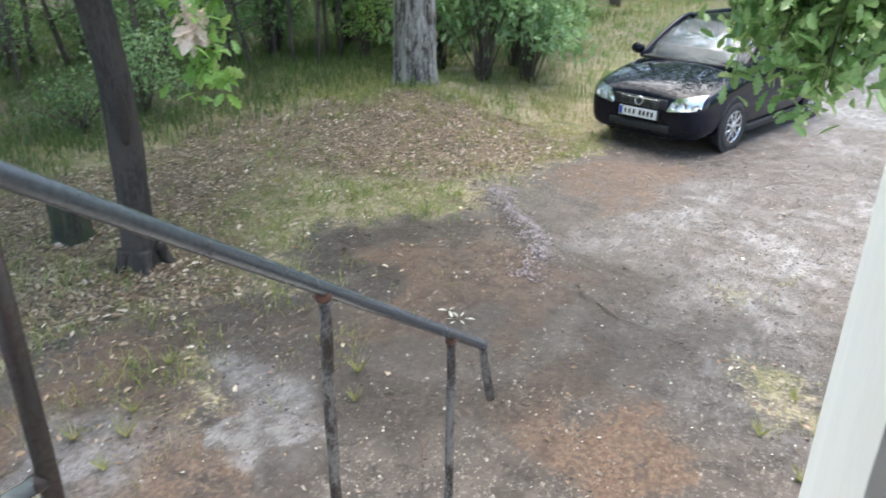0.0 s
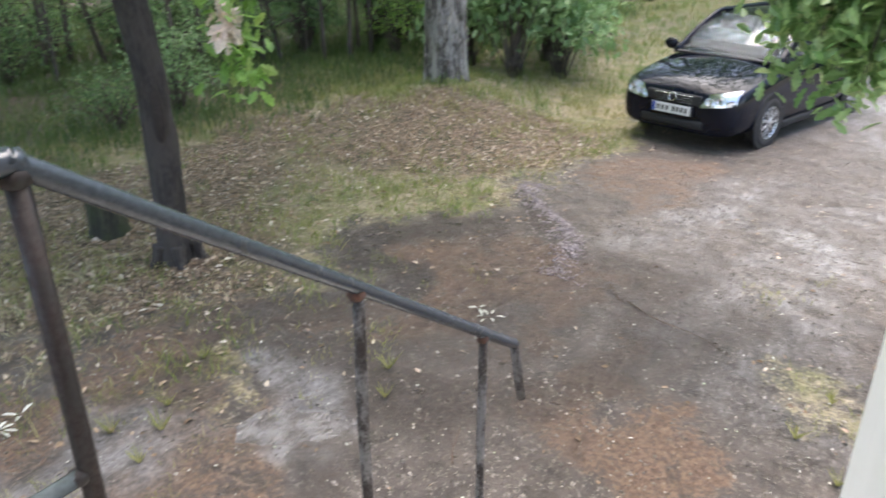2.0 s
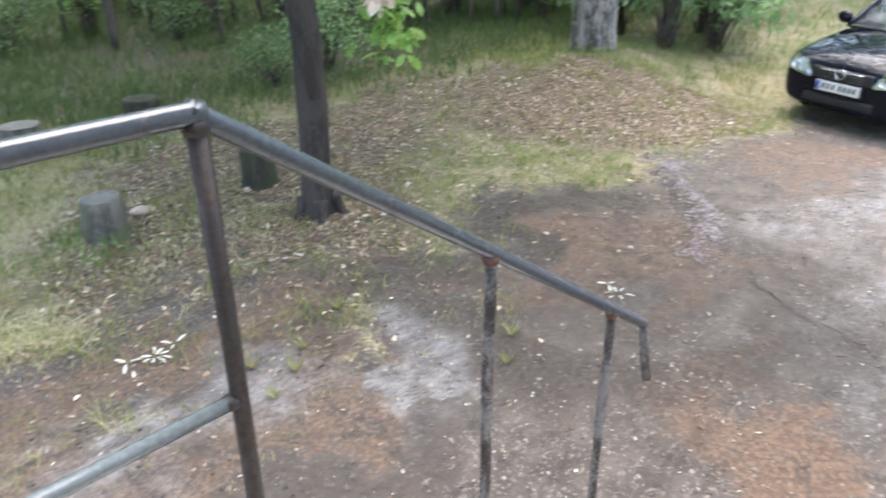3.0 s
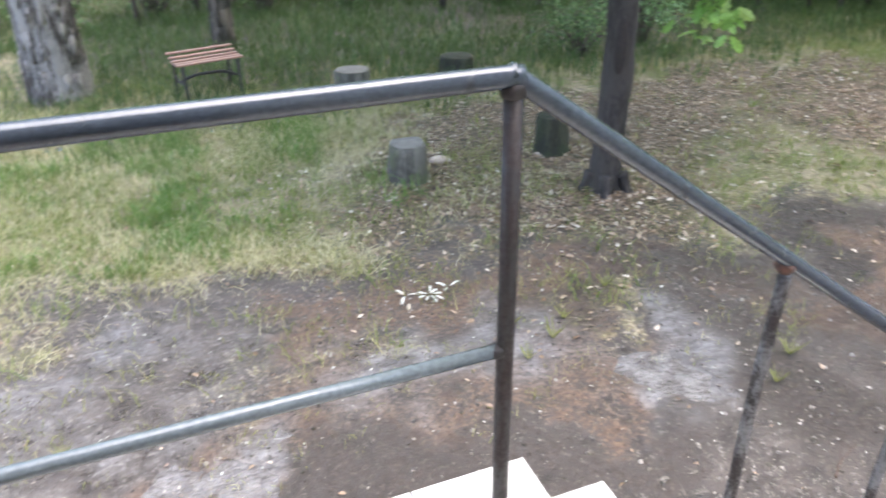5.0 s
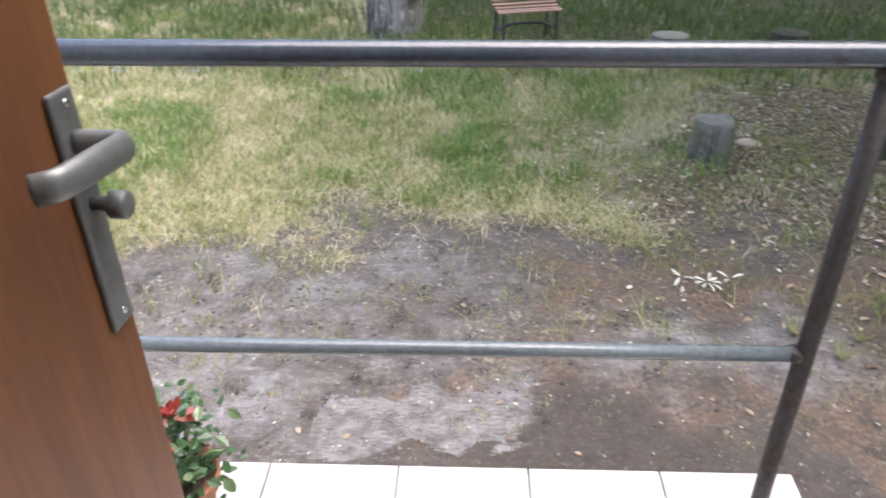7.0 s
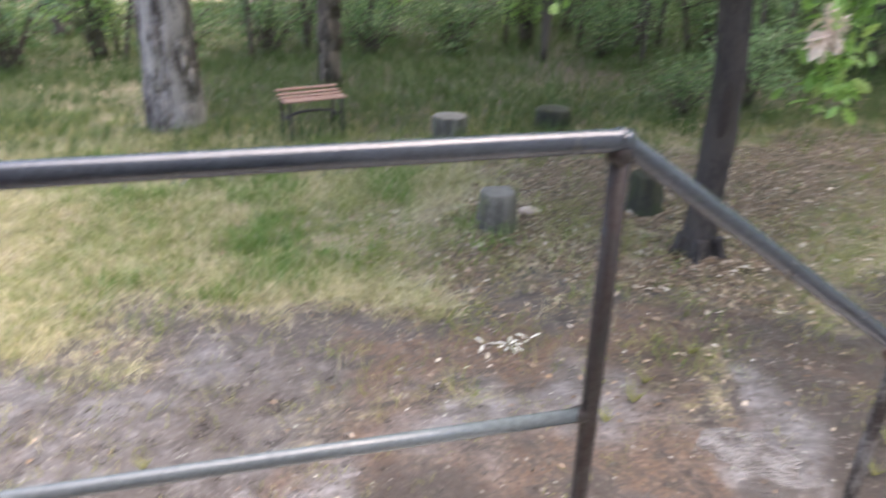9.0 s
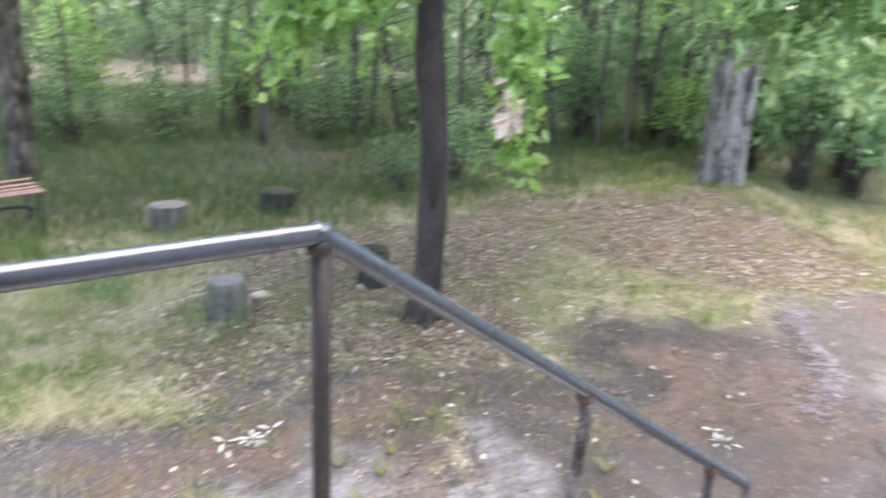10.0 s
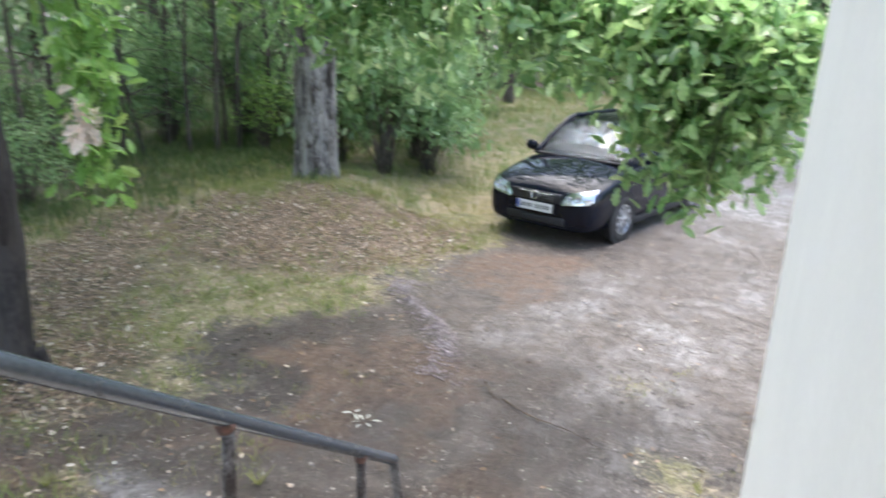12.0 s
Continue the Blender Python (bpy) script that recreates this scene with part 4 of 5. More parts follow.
def young_oak():
    x0, y0 = 3.05, 4.38
    z0 = float(land(x0, y0)) - 0.08
    tree = empty("young_oak", (x0, y0, z0), "young oak with a dark crooked trunk and wet overhanging leaves", "tree")
    inv = tree.matrix_basis.inverted()

    def add(name, bm, m, label=""):
        ob = part(name, bm, m, tree, label)
        ob.matrix_parent_inverse = inv
        return ob
    line = curve_path([(x0, y0, z0), (x0 - 0.01, y0 + 0.01, 0.25), (x0 + 0.03, y0 + 0.02, 0.9), (x0 + 0.0, y0 + 0.0, 1.5), (x0 - 0.06, y0 + 0.03, 2.2), (x0 - 0.05, y0 - 0.02, 3.0), (x0 + 0.05, y0 - 0.1, 4.2), (x0 + 0.1, y0, 5.6)], 6)
    rad = [0.25, 0.215, 0.185, 0.165, 0.15, 0.143] + [0.135] * 8 + [0.128] * 10
    rad = [0.84 * q for q in (rad + [0.125 - 0.0042 * k for k in range(40)])[:len(line)]]
    add("trunk", tube(bmesh.new(), line, rad, 18, 0.09, 4), M_BARK_YOUNG)
    hol = bmesh.new()
    bmesh.ops.create_uvsphere(hol, u_segments=14, v_segments=12, radius=1, matrix=Matrix.Translation((x0 - 0.055, y0 - 0.105, 1.17)) @ Matrix.Rotation(radians(-35), 4, "Z") @ Matrix.Diagonal((0.045, 0.03, 0.20, 1)))
    add("hollow", hol, M_HOLLOW, "long dark wound in the bark")
    for k in range(5):
        a = k * 1.26 + 0.4
        add("root", tube(bmesh.new(), curve_path([(x0 + 0.12 * math.cos(a), y0 + 0.12 * math.sin(a), z0 + 0.22), (x0 + 0.15 * math.cos(a), y0 + 0.15 * math.sin(a), z0 + 0.12), (x0 + 0.21 * math.cos(a), y0 + 0.21 * math.sin(a), z0 + 0.03)], 4), [0.055 - 0.003 * i for i in range(9)], 8, 0.1, k), M_BARK_YOUNG)
    # limbs
    limb_a = curve_path([(x0, y0 - 0.05, 2.95), (3.5, 3.5, 3.15), (4.1, 2.5, 2.95), (4.4, 1.4, 2.75), (4.42, 0.6, 2.62), (4.4, 0.05, 2.4)], 6)
    limb_b = curve_path([(x0, y0, 2.6), (2.95, 3.95, 2.75), (2.93, 3.46, 2.55), (2.94, 3.34, 2.2), (2.9, 3.29, 1.62)], 5)
    limb_c = curve_path([(x0 - 0.05, y0, 2.75), (2.5, 4.3, 2.75), (2.0, 4.1, 2.55), (1.75, 3.95, 2.35)], 5)
    limb_d = curve_path([(x0, y0, 3.3), (3.9, 4.6, 3.4), (4.8, 4.4, 3.05), (5.5, 3.9, 2.75)], 5)
    for line_, r in ((limb_a, 0.045), (limb_b, 0.016), (limb_c, 0.02), (limb_d, 0.03)):
        add("limb", tube(bmesh.new(), line_, [r * (1 - 0.82 * i / len(line_)) for i in range(len(line_))], 8, 0.05), M_BARK_YOUNG)
    # hanging twigs of the long limb: low at its outer end, short further in
    twigs, tb = [], bmesh.new()
    rr = random.Random(5)
    for k in range(135):
        y = rr.uniform(-0.04, 2.75) if k % 2 else rr.uniform(-0.04, 0.85)
        i = min(range(len(limb_a)), key=lambda j: abs(limb_a[j].y - y))
        s = limb_a[i]
        if y < 0.85:
            low = 1.47 + 0.55 * abs(y - 0.42) ** 1.3 + rr.uniform(0, 0.75)
        elif y < 1.25:
            low = rr.uniform(2.05, 2.35)
        else:
            low = rr.uniform(2.1, 2.45)
        e = Vector((s.x + rr.uniform(-0.32, 0.32), y + rr.uniform(-0.1, 0.1), low))
        p = curve_path([s, s.lerp(e, 0.45) + Vector((rr.uniform(-0.1, 0.1), rr.uniform(-0.1, 0.1), 0.08)), e], 4)
        twigs.append(p)
        tube(tb, p, [0.007 - 0.0006 * q for q in range(len(p))], 5, 0, 0)
    for p0, n, dx, dz in ((limb_c, 24, 0.32, 0.35), (limb_d, 26, 0.45, 0.5)):
        for k in range(n):
            s = p0[rr.randrange(4, len(p0))]
            e = s + Vector((rr.uniform(-dx, dx), rr.uniform(-dx, dx), rr.uniform(-dz, 0.1)))
            p = curve_path([s, s.lerp(e, 0.5) + Vector((0, 0, 0.05)), e], 3)
            twigs.append(p)
            tube(tb, p, [0.006 - 0.0006 * q for q in range(len(p))], 5)
    tagged(add("twig_cluster", tb, M_BARK_YOUNG), kind="stuff")
    v, f = leaves_along(twigs[:135], 58, 0.085, 0.105, droop=0.4, hang=0.02)
    o = from_arrays("leaves", v, f, M_LEAF_OAK, tree)
    o.matrix_parent_inverse = inv
    v, f = leaves_along(twigs[135:], 48, 0.09, 0.105, droop=0.35)
    o = from_arrays("leaves", v, f, M_LEAF_LIGHT, tree)
    o.matrix_parent_inverse = inv
    # the light twig with withered leaves
    lt = [curve_path([s, s + Vector((rr.uniform(-0.14, 0.14), rr.uniform(-0.14, 0.14), rr.uniform(-0.12, 0.06)))], 2) for s in limb_b[7:] for _ in range(3)]
    v, f = leaves_along(lt, 9, 0.06, 0.11, droop=0.5, hang=0.02)
    o = from_arrays("leaves", v, f, M_LEAF_LIGHT, tree)
    o.matrix_parent_inverse = inv
    at = np.array([(2.87 + rr.gauss(0, 0.03), 3.34 + rr.gauss(0, 0.03), 1.86 + rr.gauss(0, 0.06)) for _ in range(34)]) + (-0.07, -0.07, 0.0)
    v, f = spread(OAK_V * (1, 1, 2.2), OAK_F, at, leaf_turns(34, 0.9), rng.uniform(0.08, 0.125, 34))
    o = from_arrays("withered_leaves", v, f, M_LEAF_DEAD, tree)
    o.matrix_parent_inverse = inv
    tagged(o, "bunch of withered pale brown leaves")
    # crown overhead
    crown = np.concatenate([rng.normal(0, 1, (15000, 3)) * (2.0, 1.5, 0.7) + (x0 + 0.5, y0 + 1.2, 5.4)])
    crown = crown[crown[:, 2] > 3.5]
    v, f = spread(PLAIN_V, PLAIN_F, crown, leaf_turns(len(crown)), rng.uniform(0.15, 0.24, len(crown)))
    o = from_arrays("crown", v, f, M_LEAF_OAK, tree)
    o.matrix_parent_inverse = inv
    return tree


young_oak()


def big_tree(name, x, y, r, height, bark, label, lean=(0, 0), seed=0, crown_z=6.0, leaf_n=900, flare=0.22):
    z0 = float(land(x, y)) - 0.1
    tree = empty(name, (x, y, z0), label, "tree")
    n = 34
    line = [(lean[0] * k / n, lean[1] * k / n, height * (k / n) ** 1.15) for k in range(n + 1)]
    rad = [r * (1 + flare * math.exp(-p[2] / 0.22)) * (1 - 0.45 * p[2] / height) for p in line]
    bm = tube(bmesh.new(), line, rad, 40, 0.05, seed)
    for v in bm.verts:
        a = math.atan2(v.co.y, v.co.x)
        d = noise.noise(Vector((math.cos(a) * 5.5, math.sin(a) * 5.5, v.co.z * 0.9 + seed)))
        v.co.x *= 1 + 0.07 * d
        v.co.y *= 1 + 0.07 * d
    part("trunk", bm, bark, tree)
    # ridges of bark as raised plates
    rr = random.Random(seed)
    pl = bmesh.new()
    for k in range(260):
        a, z = rr.uniform(0, 6.283), rr.uniform(0.15, min(height, 4.5))
        rad_z = r * (1 + flare * math.exp(-z / 0.22)) * (1 - 0.45 * z / height)
        cx, cy = lean[0] * (z / height) ** 0.87, lean[1] * (z / height) ** 0.87
        m = Matrix.Translation((cx + rad_z * math.cos(a), cy + rad_z * math.sin(a), z)) @ Matrix.Rotation(a, 4, "Z") @ Matrix.Rotation(rr.uniform(-0.2, 0.2), 4, "X")
        h, w = rr.uniform(0.06, 0.2), rr.uniform(0.015, 0.04)
        box(pl, (-0.02, -w, -h), (rr.uniform(0.004, 0.016), w, h), 0, m)
    for v in pl.verts:
        v.co += Vector((noise.noise(v.co * 14), noise.noise(v.co * 14 + Vector((7, 0, 0))), noise.noise(v.co * 9))) * 0.02
    tagged(part("bark_relief", pl, bark, tree, smooth=True), kind="stuff")
    at = rng.normal(0, 1, (leaf_n, 3)) * (2.9, 2.9, 1.1) + (lean[0] * 5, lean[1] * 12, crown_z)
    at = at[at[:, 2] > crown_z - 1.6]
    v, f = spread(PLAIN_V, PLAIN_F, at, leaf_turns(len(at)), rng.uniform(0.2, 0.34, len(at)))
    from_arrays("crown", v, f, M_LEAF_WOOD, tree)
    for k in range(4):
        a = k * 1.57 + rr.uniform(-0.4, 0.4)
        part("limb", tube(bmesh.new(), curve_path([(lean[0] * 0.8, lean[1] * 0.8, crown_z - 1.5), (math.cos(a) * 0.9, math.sin(a) * 0.9, crown_z - 0.9), (math.cos(a) * 2.0, math.sin(a) * 2.0, crown_z + 0.2)], 4), [0.1 - 0.009 * i for i in range(9)], 8, 0.06), bark, tree)
    return tree


big_tree("oak", 9.0, 5.98, 0.30, 9.0, M_BARK_OAK, "thick old oak with furrowed grey bark on a leafy mound", (0.1, 0.1), 3, 7.5, 6500)
big_tree("pine", -1.0, 8.95, 0.31, 10.0, M_BARK_PINE, "thick pine with flaking grey bark plates in the grass", (0.0, 0.2), 8, 8.5, 3200)
big_tree("pine", 0.95, 10.6, 0.14, 9.0, M_BARK_THIN, "slim dark pine behind the bench", (0.1, 0.0), 12, 7.5, 1200)
big_tree("pine", 1.35, 13.5, 0.13, 9.0, M_BARK_THIN, "slim dark pine deep in the wood", (-0.1, 0.0), 14, 7.5, 400)


for k, (x, y) in enumerate(((15.2, 8.6), (19.0, 9.2), (24.0, 8.3), (7.6, 15.2), (-3.6, 15.8), (13.2, 13.0), (18.0, -4.5), (27.0, -5.0))):
    big_tree("pine", x, y, 0.17, 15.0, M_BARK_THIN, "tall slim pine standing in the wood", (0.3, 0.2), 20 + k, 10.5, 1500)


def sapling(seed, height, leaf_n):
    rr = random.Random(seed)
    t = empty("sapling", (0, -30, -5), "thin dark-stemmed sapling with small green leaves in the wood", "tree", "saplings")
    top = Vector((rr.uniform(-0.5, 0.5), rr.uniform(-0.5, 0.5), height))
    line = curve_path([(0, 0, -0.05), top * 0.35 + Vector((rr.uniform(-0.15, 0.15), rr.uniform(-0.15, 0.15), 0)), top * 0.7 + Vector((rr.uniform(-0.2, 0.2), 0, 0)), top], 5)
    part("trunk", tube(bmesh.new(), line, [0.045 - 0.0022 * i for i in range(len(line))], 8, 0.06, seed), M_BARK_THIN, t)
    br, tips = bmesh.new(), []
    for k in range(16):
        s = line[rr.randrange(3, len(line))]
        a = rr.uniform(0, 6.28)
        ln = rr.uniform(0.4, 1.1)
        e = s + Vector((math.cos(a) * ln, math.sin(a) * ln, rr.uniform(0.0, 0.6)))
        p = curve_path([s, s.lerp(e, 0.5) + Vector((0, 0, 0.1)), e], 3)
        tips.append(p)
        tube(br, p, [0.013 - 0.0015 * i for i in range(len(p))], 5)
    tagged(part("branch_cluster", br, M_BARK_THIN, t), kind="stuff")
    v, f = leaves_along(tips, leaf_n // 16, 0.17, 0.085, (PLAIN_V, PLAIN_F), 0.4)
    from_arrays("leaves", v, f, M_LEAF_WOOD, t)
    return t


def shrub(seed, width, height, leaf_n, material, size=0.075):
    rr = random.Random(seed)
    t = empty("shrub", (0, -34, -5), "leafy green shrub at the edge of the wood", "shrub", "shrubs")
    st, paths = bmesh.new(), []
    for k in range(26):
        a = rr.uniform(0, 6.28)
        q = rr.uniform(0.1, 1.0) * width
        e = Vector((math.cos(a) * q, math.sin(a) * q, rr.uniform(0.25, 1.0) * height))
        p = curve_path([(rr.uniform(-0.1, 0.1), rr.uniform(-0.1, 0.1), -0.03), e * 0.5 + Vector((0, 0, 0.18 * height)), e], 4)
        paths.append(p[3:])
        tube(st, p, [0.012 - 0.001 * i for i in range(len(p))], 5)
    tagged(part("stem_cluster", st, M_BARK_THIN, t), kind="stuff")
    v, f = leaves_along(paths, leaf_n // 26, 0.12 * max(width, 0.6), size, (OAK_V, OAK_F) if size > 0.08 else (PLAIN_V, PLAIN_F), 0.45)
    from_arrays("leaves", v, f, material, t)
    return t


def settle(ob, x, y, turn, scale=1.0):
    c = copy_thing(ob, pose(x, y, float(land(x, y)), 0, 0, turn))
    c.matrix_basis = c.matrix_basis @ Matrix.Diagonal((scale, scale, scale, 1))
    return c


def clear_of_track(x, y):
    return y > 4.6 + 0.07 * max(x - 9, 0) * 3 or y < -6


kinds_of_sapling = [sapling(21 + k, h, n) for k, (h, n) in enumerate(((4.2, 640), (5.5, 760), (3.4, 560), (5.0, 400), (4.6, 200)))]
rr = random.Random(77)
spots = [(6.72, 12.55), (7.27, 12.7), (7.73, 12.4), (8.14, 10.9), (4.68, 11.9), (6.2, 11.3), (-0.1, 12.8), (3.5, 14.0), (10.4, 9.0), (10.05, 9.3), (11.0, 9.0), (11.8, 8.95), (9.6, 9.9), (6.94, 12.6), (8.34, 12.2), (4.7, 11.9), (10.5, 10.2), (12.6, 9.4), (7.7, 11.6), (9.0, 11.4), (5.9, 13.2)]
while len(spots) < 92:
    a, d = rr.uniform(-62, 128), rr.uniform(12.5, 34)
    x, y = d * math.cos(radians(a)), d * math.sin(radians(a))
    if clear_of_track(x, y) and not (y < 11.5 and x < 5) and y > 3.5:
        spots.append((x, y))
for i, (x, y) in enumerate(spots):
    settle(kinds_of_sapling[i % 5], x, y, rr.uniform(0, 360), rr.uniform(0.8, 1.25))
kinds_of_shrub = [shrub(41, 0.9, 1.5, 1250, M_LEAF_SHRUB), shrub(42, 1.1, 1.1, 1100, M_LEAF_WOOD), shrub(43, 0.75, 1.9, 1100, M_LEAF_LIGHT), shrub(44, 1.2, 2.1, 1500, M_LEAF_SHRUB, 0.135)]
for x, y, k, s in ((10.6, 5.75, 3, 1.2), (11.5, 5.35, 3, 1.1), (11.1, 6.9, 3, 1.2), (12.4, 6.0, 3, 1.25), (13.6, 6.4, 3, 1.2), (6.3, 8.6, 0, 0.9), (5.2, 8.3, 1, 0.75), (0.2, 13.6, 1, 1.2), (1.9, 12.9, 1, 1.0), (3.4, 13.0, 1, 1.1), (4.9, 13.4, 2, 1.0), (5.8, 12.0, 1, 1.1), (7.2, 13.2, 0, 1.1), (8.3, 12.6, 1, 1.2), (-1.2, 13.0, 1, 1.0), (9.4, 10.6, 1, 1.0), (2.6, 15.0, 2, 1.3), (6.4, 15.0, 2, 1.3), (-3.7, 12.6, 1, 1.5), (-4.8, 11.6, 0, 1.3), (-2.6, 13.6, 2, 1.2)):
    settle(kinds_of_shrub[k], x, y, rr.uniform(0, 360), s)
n = 0
while n < 54:
    a, d = rr.uniform(0, 125), rr.uniform(14, 32)
    x, y = d * math.cos(radians(a)), d * math.sin(radians(a))
    if clear_of_track(x, y) and y > 5:
        settle(kinds_of_shrub[rr.randrange(4)], x, y, rr.uniform(0, 360), rr.uniform(0.8, 1.5))
        n += 1
for ob in kinds_of_sapling + kinds_of_shrub:
    for o in (*ob.children_recursive, ob):
        bpy.data.objects.remove(o)

# the far wood: stems and a wall of leaves, with gaps
far_v, far_f, base_n = [], [], 0
m = 60000
a = np.radians(rng.uniform(-58, 130, m))
d = rng.uniform(30, 62, m)
fx, fy = d * np.cos(a), d * np.sin(a)
keep = ~((np.abs(fy - 0.2) < 4.0 + 0.03 * fx) & (fx > 0) & (fx < 54)) & ~((fy < 3) & (fx < 20))
fx, fy = fx[keep], fy[keep]
fz = np.abs(lattice(fx, fy, 3.0, 9)) ** 0.5 * 21.0 * rng.uniform(0, 1, len(fx)) ** 1.25
v, f = spread(PLAIN_V, PLAIN_F, np.stack([fx, fy, fz], 1), leaf_turns(len(fx)), rng.uniform(0.5, 1.1, len(fx)))
tagged(from_arrays("far_wood", v, f, M_LEAF_FAR), "dense green wood in the distance", "wood", kind="stuff")
fx, fy = rng.uniform(52, 78, 7000), rng.uniform(-16, 18, 7000)
v, f = spread(PLAIN_V, PLAIN_F, np.stack([fx, fy, rng.uniform(0, 1, 7000) ** 1.2 * 17 - 0.3], 1), leaf_turns(7000), rng.uniform(0.9, 1.7, 7000))
tagged(from_arrays("far_wood", v, f, M_LEAF_FAR), "distant wood where the track ends", "wood", kind="stuff")
ts = bmesh.new()
for k in range(90):
    a, d = radians(rr.uniform(-55, 128)), rr.uniform(26, 60)
    x, y = d * math.cos(a), d * math.sin(a)
    if abs(y) < 5 and x > 0 and x < 50 or (y < 3 and x < 20):
        continue
    tube(ts, [(x, y, -0.2), (x + rr.uniform(-0.3, 0.3), y, 18)], [rr.uniform(0.14, 0.26), 0.08], 8)
# unseen leaf roof above the shrubs and saplings, added for shade and darker car reflections
n = 8000
ca = rng.uniform(0, 1, (n, 3)) * (19, 15, 3.2) + (2.5, 7.6, 5.6)
ca = ca[(lattice(ca[:, 0], ca[:, 1], 1.4, 61) > 0.22) & (ca[:, 1] > 6.6 + 0.12 * ca[:, 0])]
# more unseen leaves over the far track, to block sky mirrored in the bonnet
ca = np.concatenate([ca, rng.uniform(0, 1, (6500, 3)) * (15, 13, 3.5) + (17, -4.5, 5.8), rng.uniform(0, 1, (1800, 3)) * (9, 8, 4.0) + (14.5, -2.0, 9.0)])
v, f = spread(PLAIN_V * (1, 1.3, 1), PLAIN_F, ca, leaf_turns(len(ca)), rng.uniform(0.22, 0.42, len(ca)))
tagged(from_arrays("leaf_roof", v, f, M_LEAF_WOOD), "unseen green leaf roof added to shade the wood and dim car reflections", "wood", kind="stuff")
tagged(part("far_tree_stems", ts, M_BARK_THIN), "dark tree stems of the distant wood", "wood", kind="stuff")


# ---- stumps, bench, bits on the ground ----
def stump(x, y, r, h, bark, label, seed, lean=0.0):
    z0 = float(land(x, y)) - 0.05
    s = empty("stump", (x, y, z0), label, "stump", "tree stumps")
    line = [(lean * k, 0, h * k) for k in (0, 0.12, 0.3, 0.55, 0.8, 0.97, 1.0)]
    part("bark", tube(bmesh.new(), line, [r * q for q in (1.35, 1.16, 1.05, 1.0, 0.97, 0.96, 0.9)], 22, 0.14, seed), bark, s)
    c = bmesh.new()
    ring = []
    for k in range(22):
        a = 2 * math.pi * k / 22
        q = r * 0.9 * (1 + 0.12 * noise.noise(Vector((math.cos(a) * 2, math.sin(a) * 2, seed))))
        ring.append(c.verts.new((lean + q * math.cos(a), q * math.sin(a), h + 0.004 + 0.012 * noise.noise(Vector((a, seed, 0))))))
    mid = c.verts.new((lean, 0, h + 0.012))
    for k in range(22):
        c.faces.new((ring[k], ring[(k + 1) % 22], mid))
    part("cut_top", c, M_CUT if bark == M_STUMP else M_STUMP_MOSS, s, smooth=False)
    return s


stump(1.76, 5.28, 0.15, 0.36, M_STUMP, "grey weathered tree stump standing in the grass", 1)
stump(3.12, 5.36, 0.14, 0.37, M_STUMP_MOSS, "moss-covered dark green stump near the young oak", 2)
stump(2.0, 7.8, 0.2, 0.30, M_STUMP, "wide grey stump in the grass", 3)
stump(3.3, 7.95, 0.2, 0.30, M_STUMP_MOSS, "low mossy stump in the grass", 4)


def bench():
    x, y, w = 0.52, 8.3, 0.72
    z0 = float(land(x, y))
    b = empty("bench", (x, y, z0), "small bench with reddish wooden slats on black iron legs", "bench", turn=14)
    for k in range(5):
        part("slat", box(bmesh.new(), (-w / 2, -0.19 + 0.078 * k, 0.455 + 0.02 * k + 0.006 * (k - 2) ** 2), (w / 2, -0.19 + 0.078 * k + 0.06, 0.478 + 0.02 * k + 0.006 * (k - 2) ** 2), 0.006), M_BENCH, b, smooth=False)
    for s in (-1, 1):
        xx = s * (w / 2 - 0.06)
        part("leg", tube(bmesh.new(), curve_path([(xx, -0.20, -0.02), (xx, -0.17, 0.2), (xx, -0.15, 0.465)], 4), 0.018, 8), M_IRON, b)
        part("leg", tube(bmesh.new(), curve_path([(xx, 0.20, -0.02), (xx, 0.16, 0.2), (xx, 0.14, 0.52)], 4), 0.018, 8), M_IRON, b)
        part("seat_support", tube(bmesh.new(), [(xx, -0.19, 0.452), (xx, 0.18, 0.525)], 0.014, 8), M_IRON, b)
        part("scroll", tube(bmesh.new(), curve_path([(xx, -0.16, 0.30), (xx, -0.05, 0.24), (xx, 0.05, 0.24), (xx, 0.15, 0.30)], 4), 0.011, 8), M_IRON, b)
    part("stretcher", tube(bmesh.new(), curve_path([(-w / 2 + 0.06, 0, 0.24), (-0.15, 0, 0.30), (0.15, 0, 0.30), (w / 2 - 0.06, 0, 0.24)], 5), 0.02, 8), M_IRON, b, "arched iron stretcher")
    for o in b.children:
        o.matrix_basis = Matrix.Diagonal((1, 1, 0.86, 1)) @ o.matrix_basis
    return b


bench()


def on_land(x, y, up=0.0):
    return np.stack([x, y, land(x, y) + up], 1)


def sample(n, x0, x1, y0, y1, weight):
    x, y = rng.uniform(x0, x1, n), rng.uniform(y0, y1, n)
    keep = rng.uniform(0, 1, n) < weight(x, y)
    keep &= ~((x > -1.7) & (x < 1.92) & (y < 1.2)) & ~((y < 0.0) & (x < 2.8))
    return x[keep], y[keep]


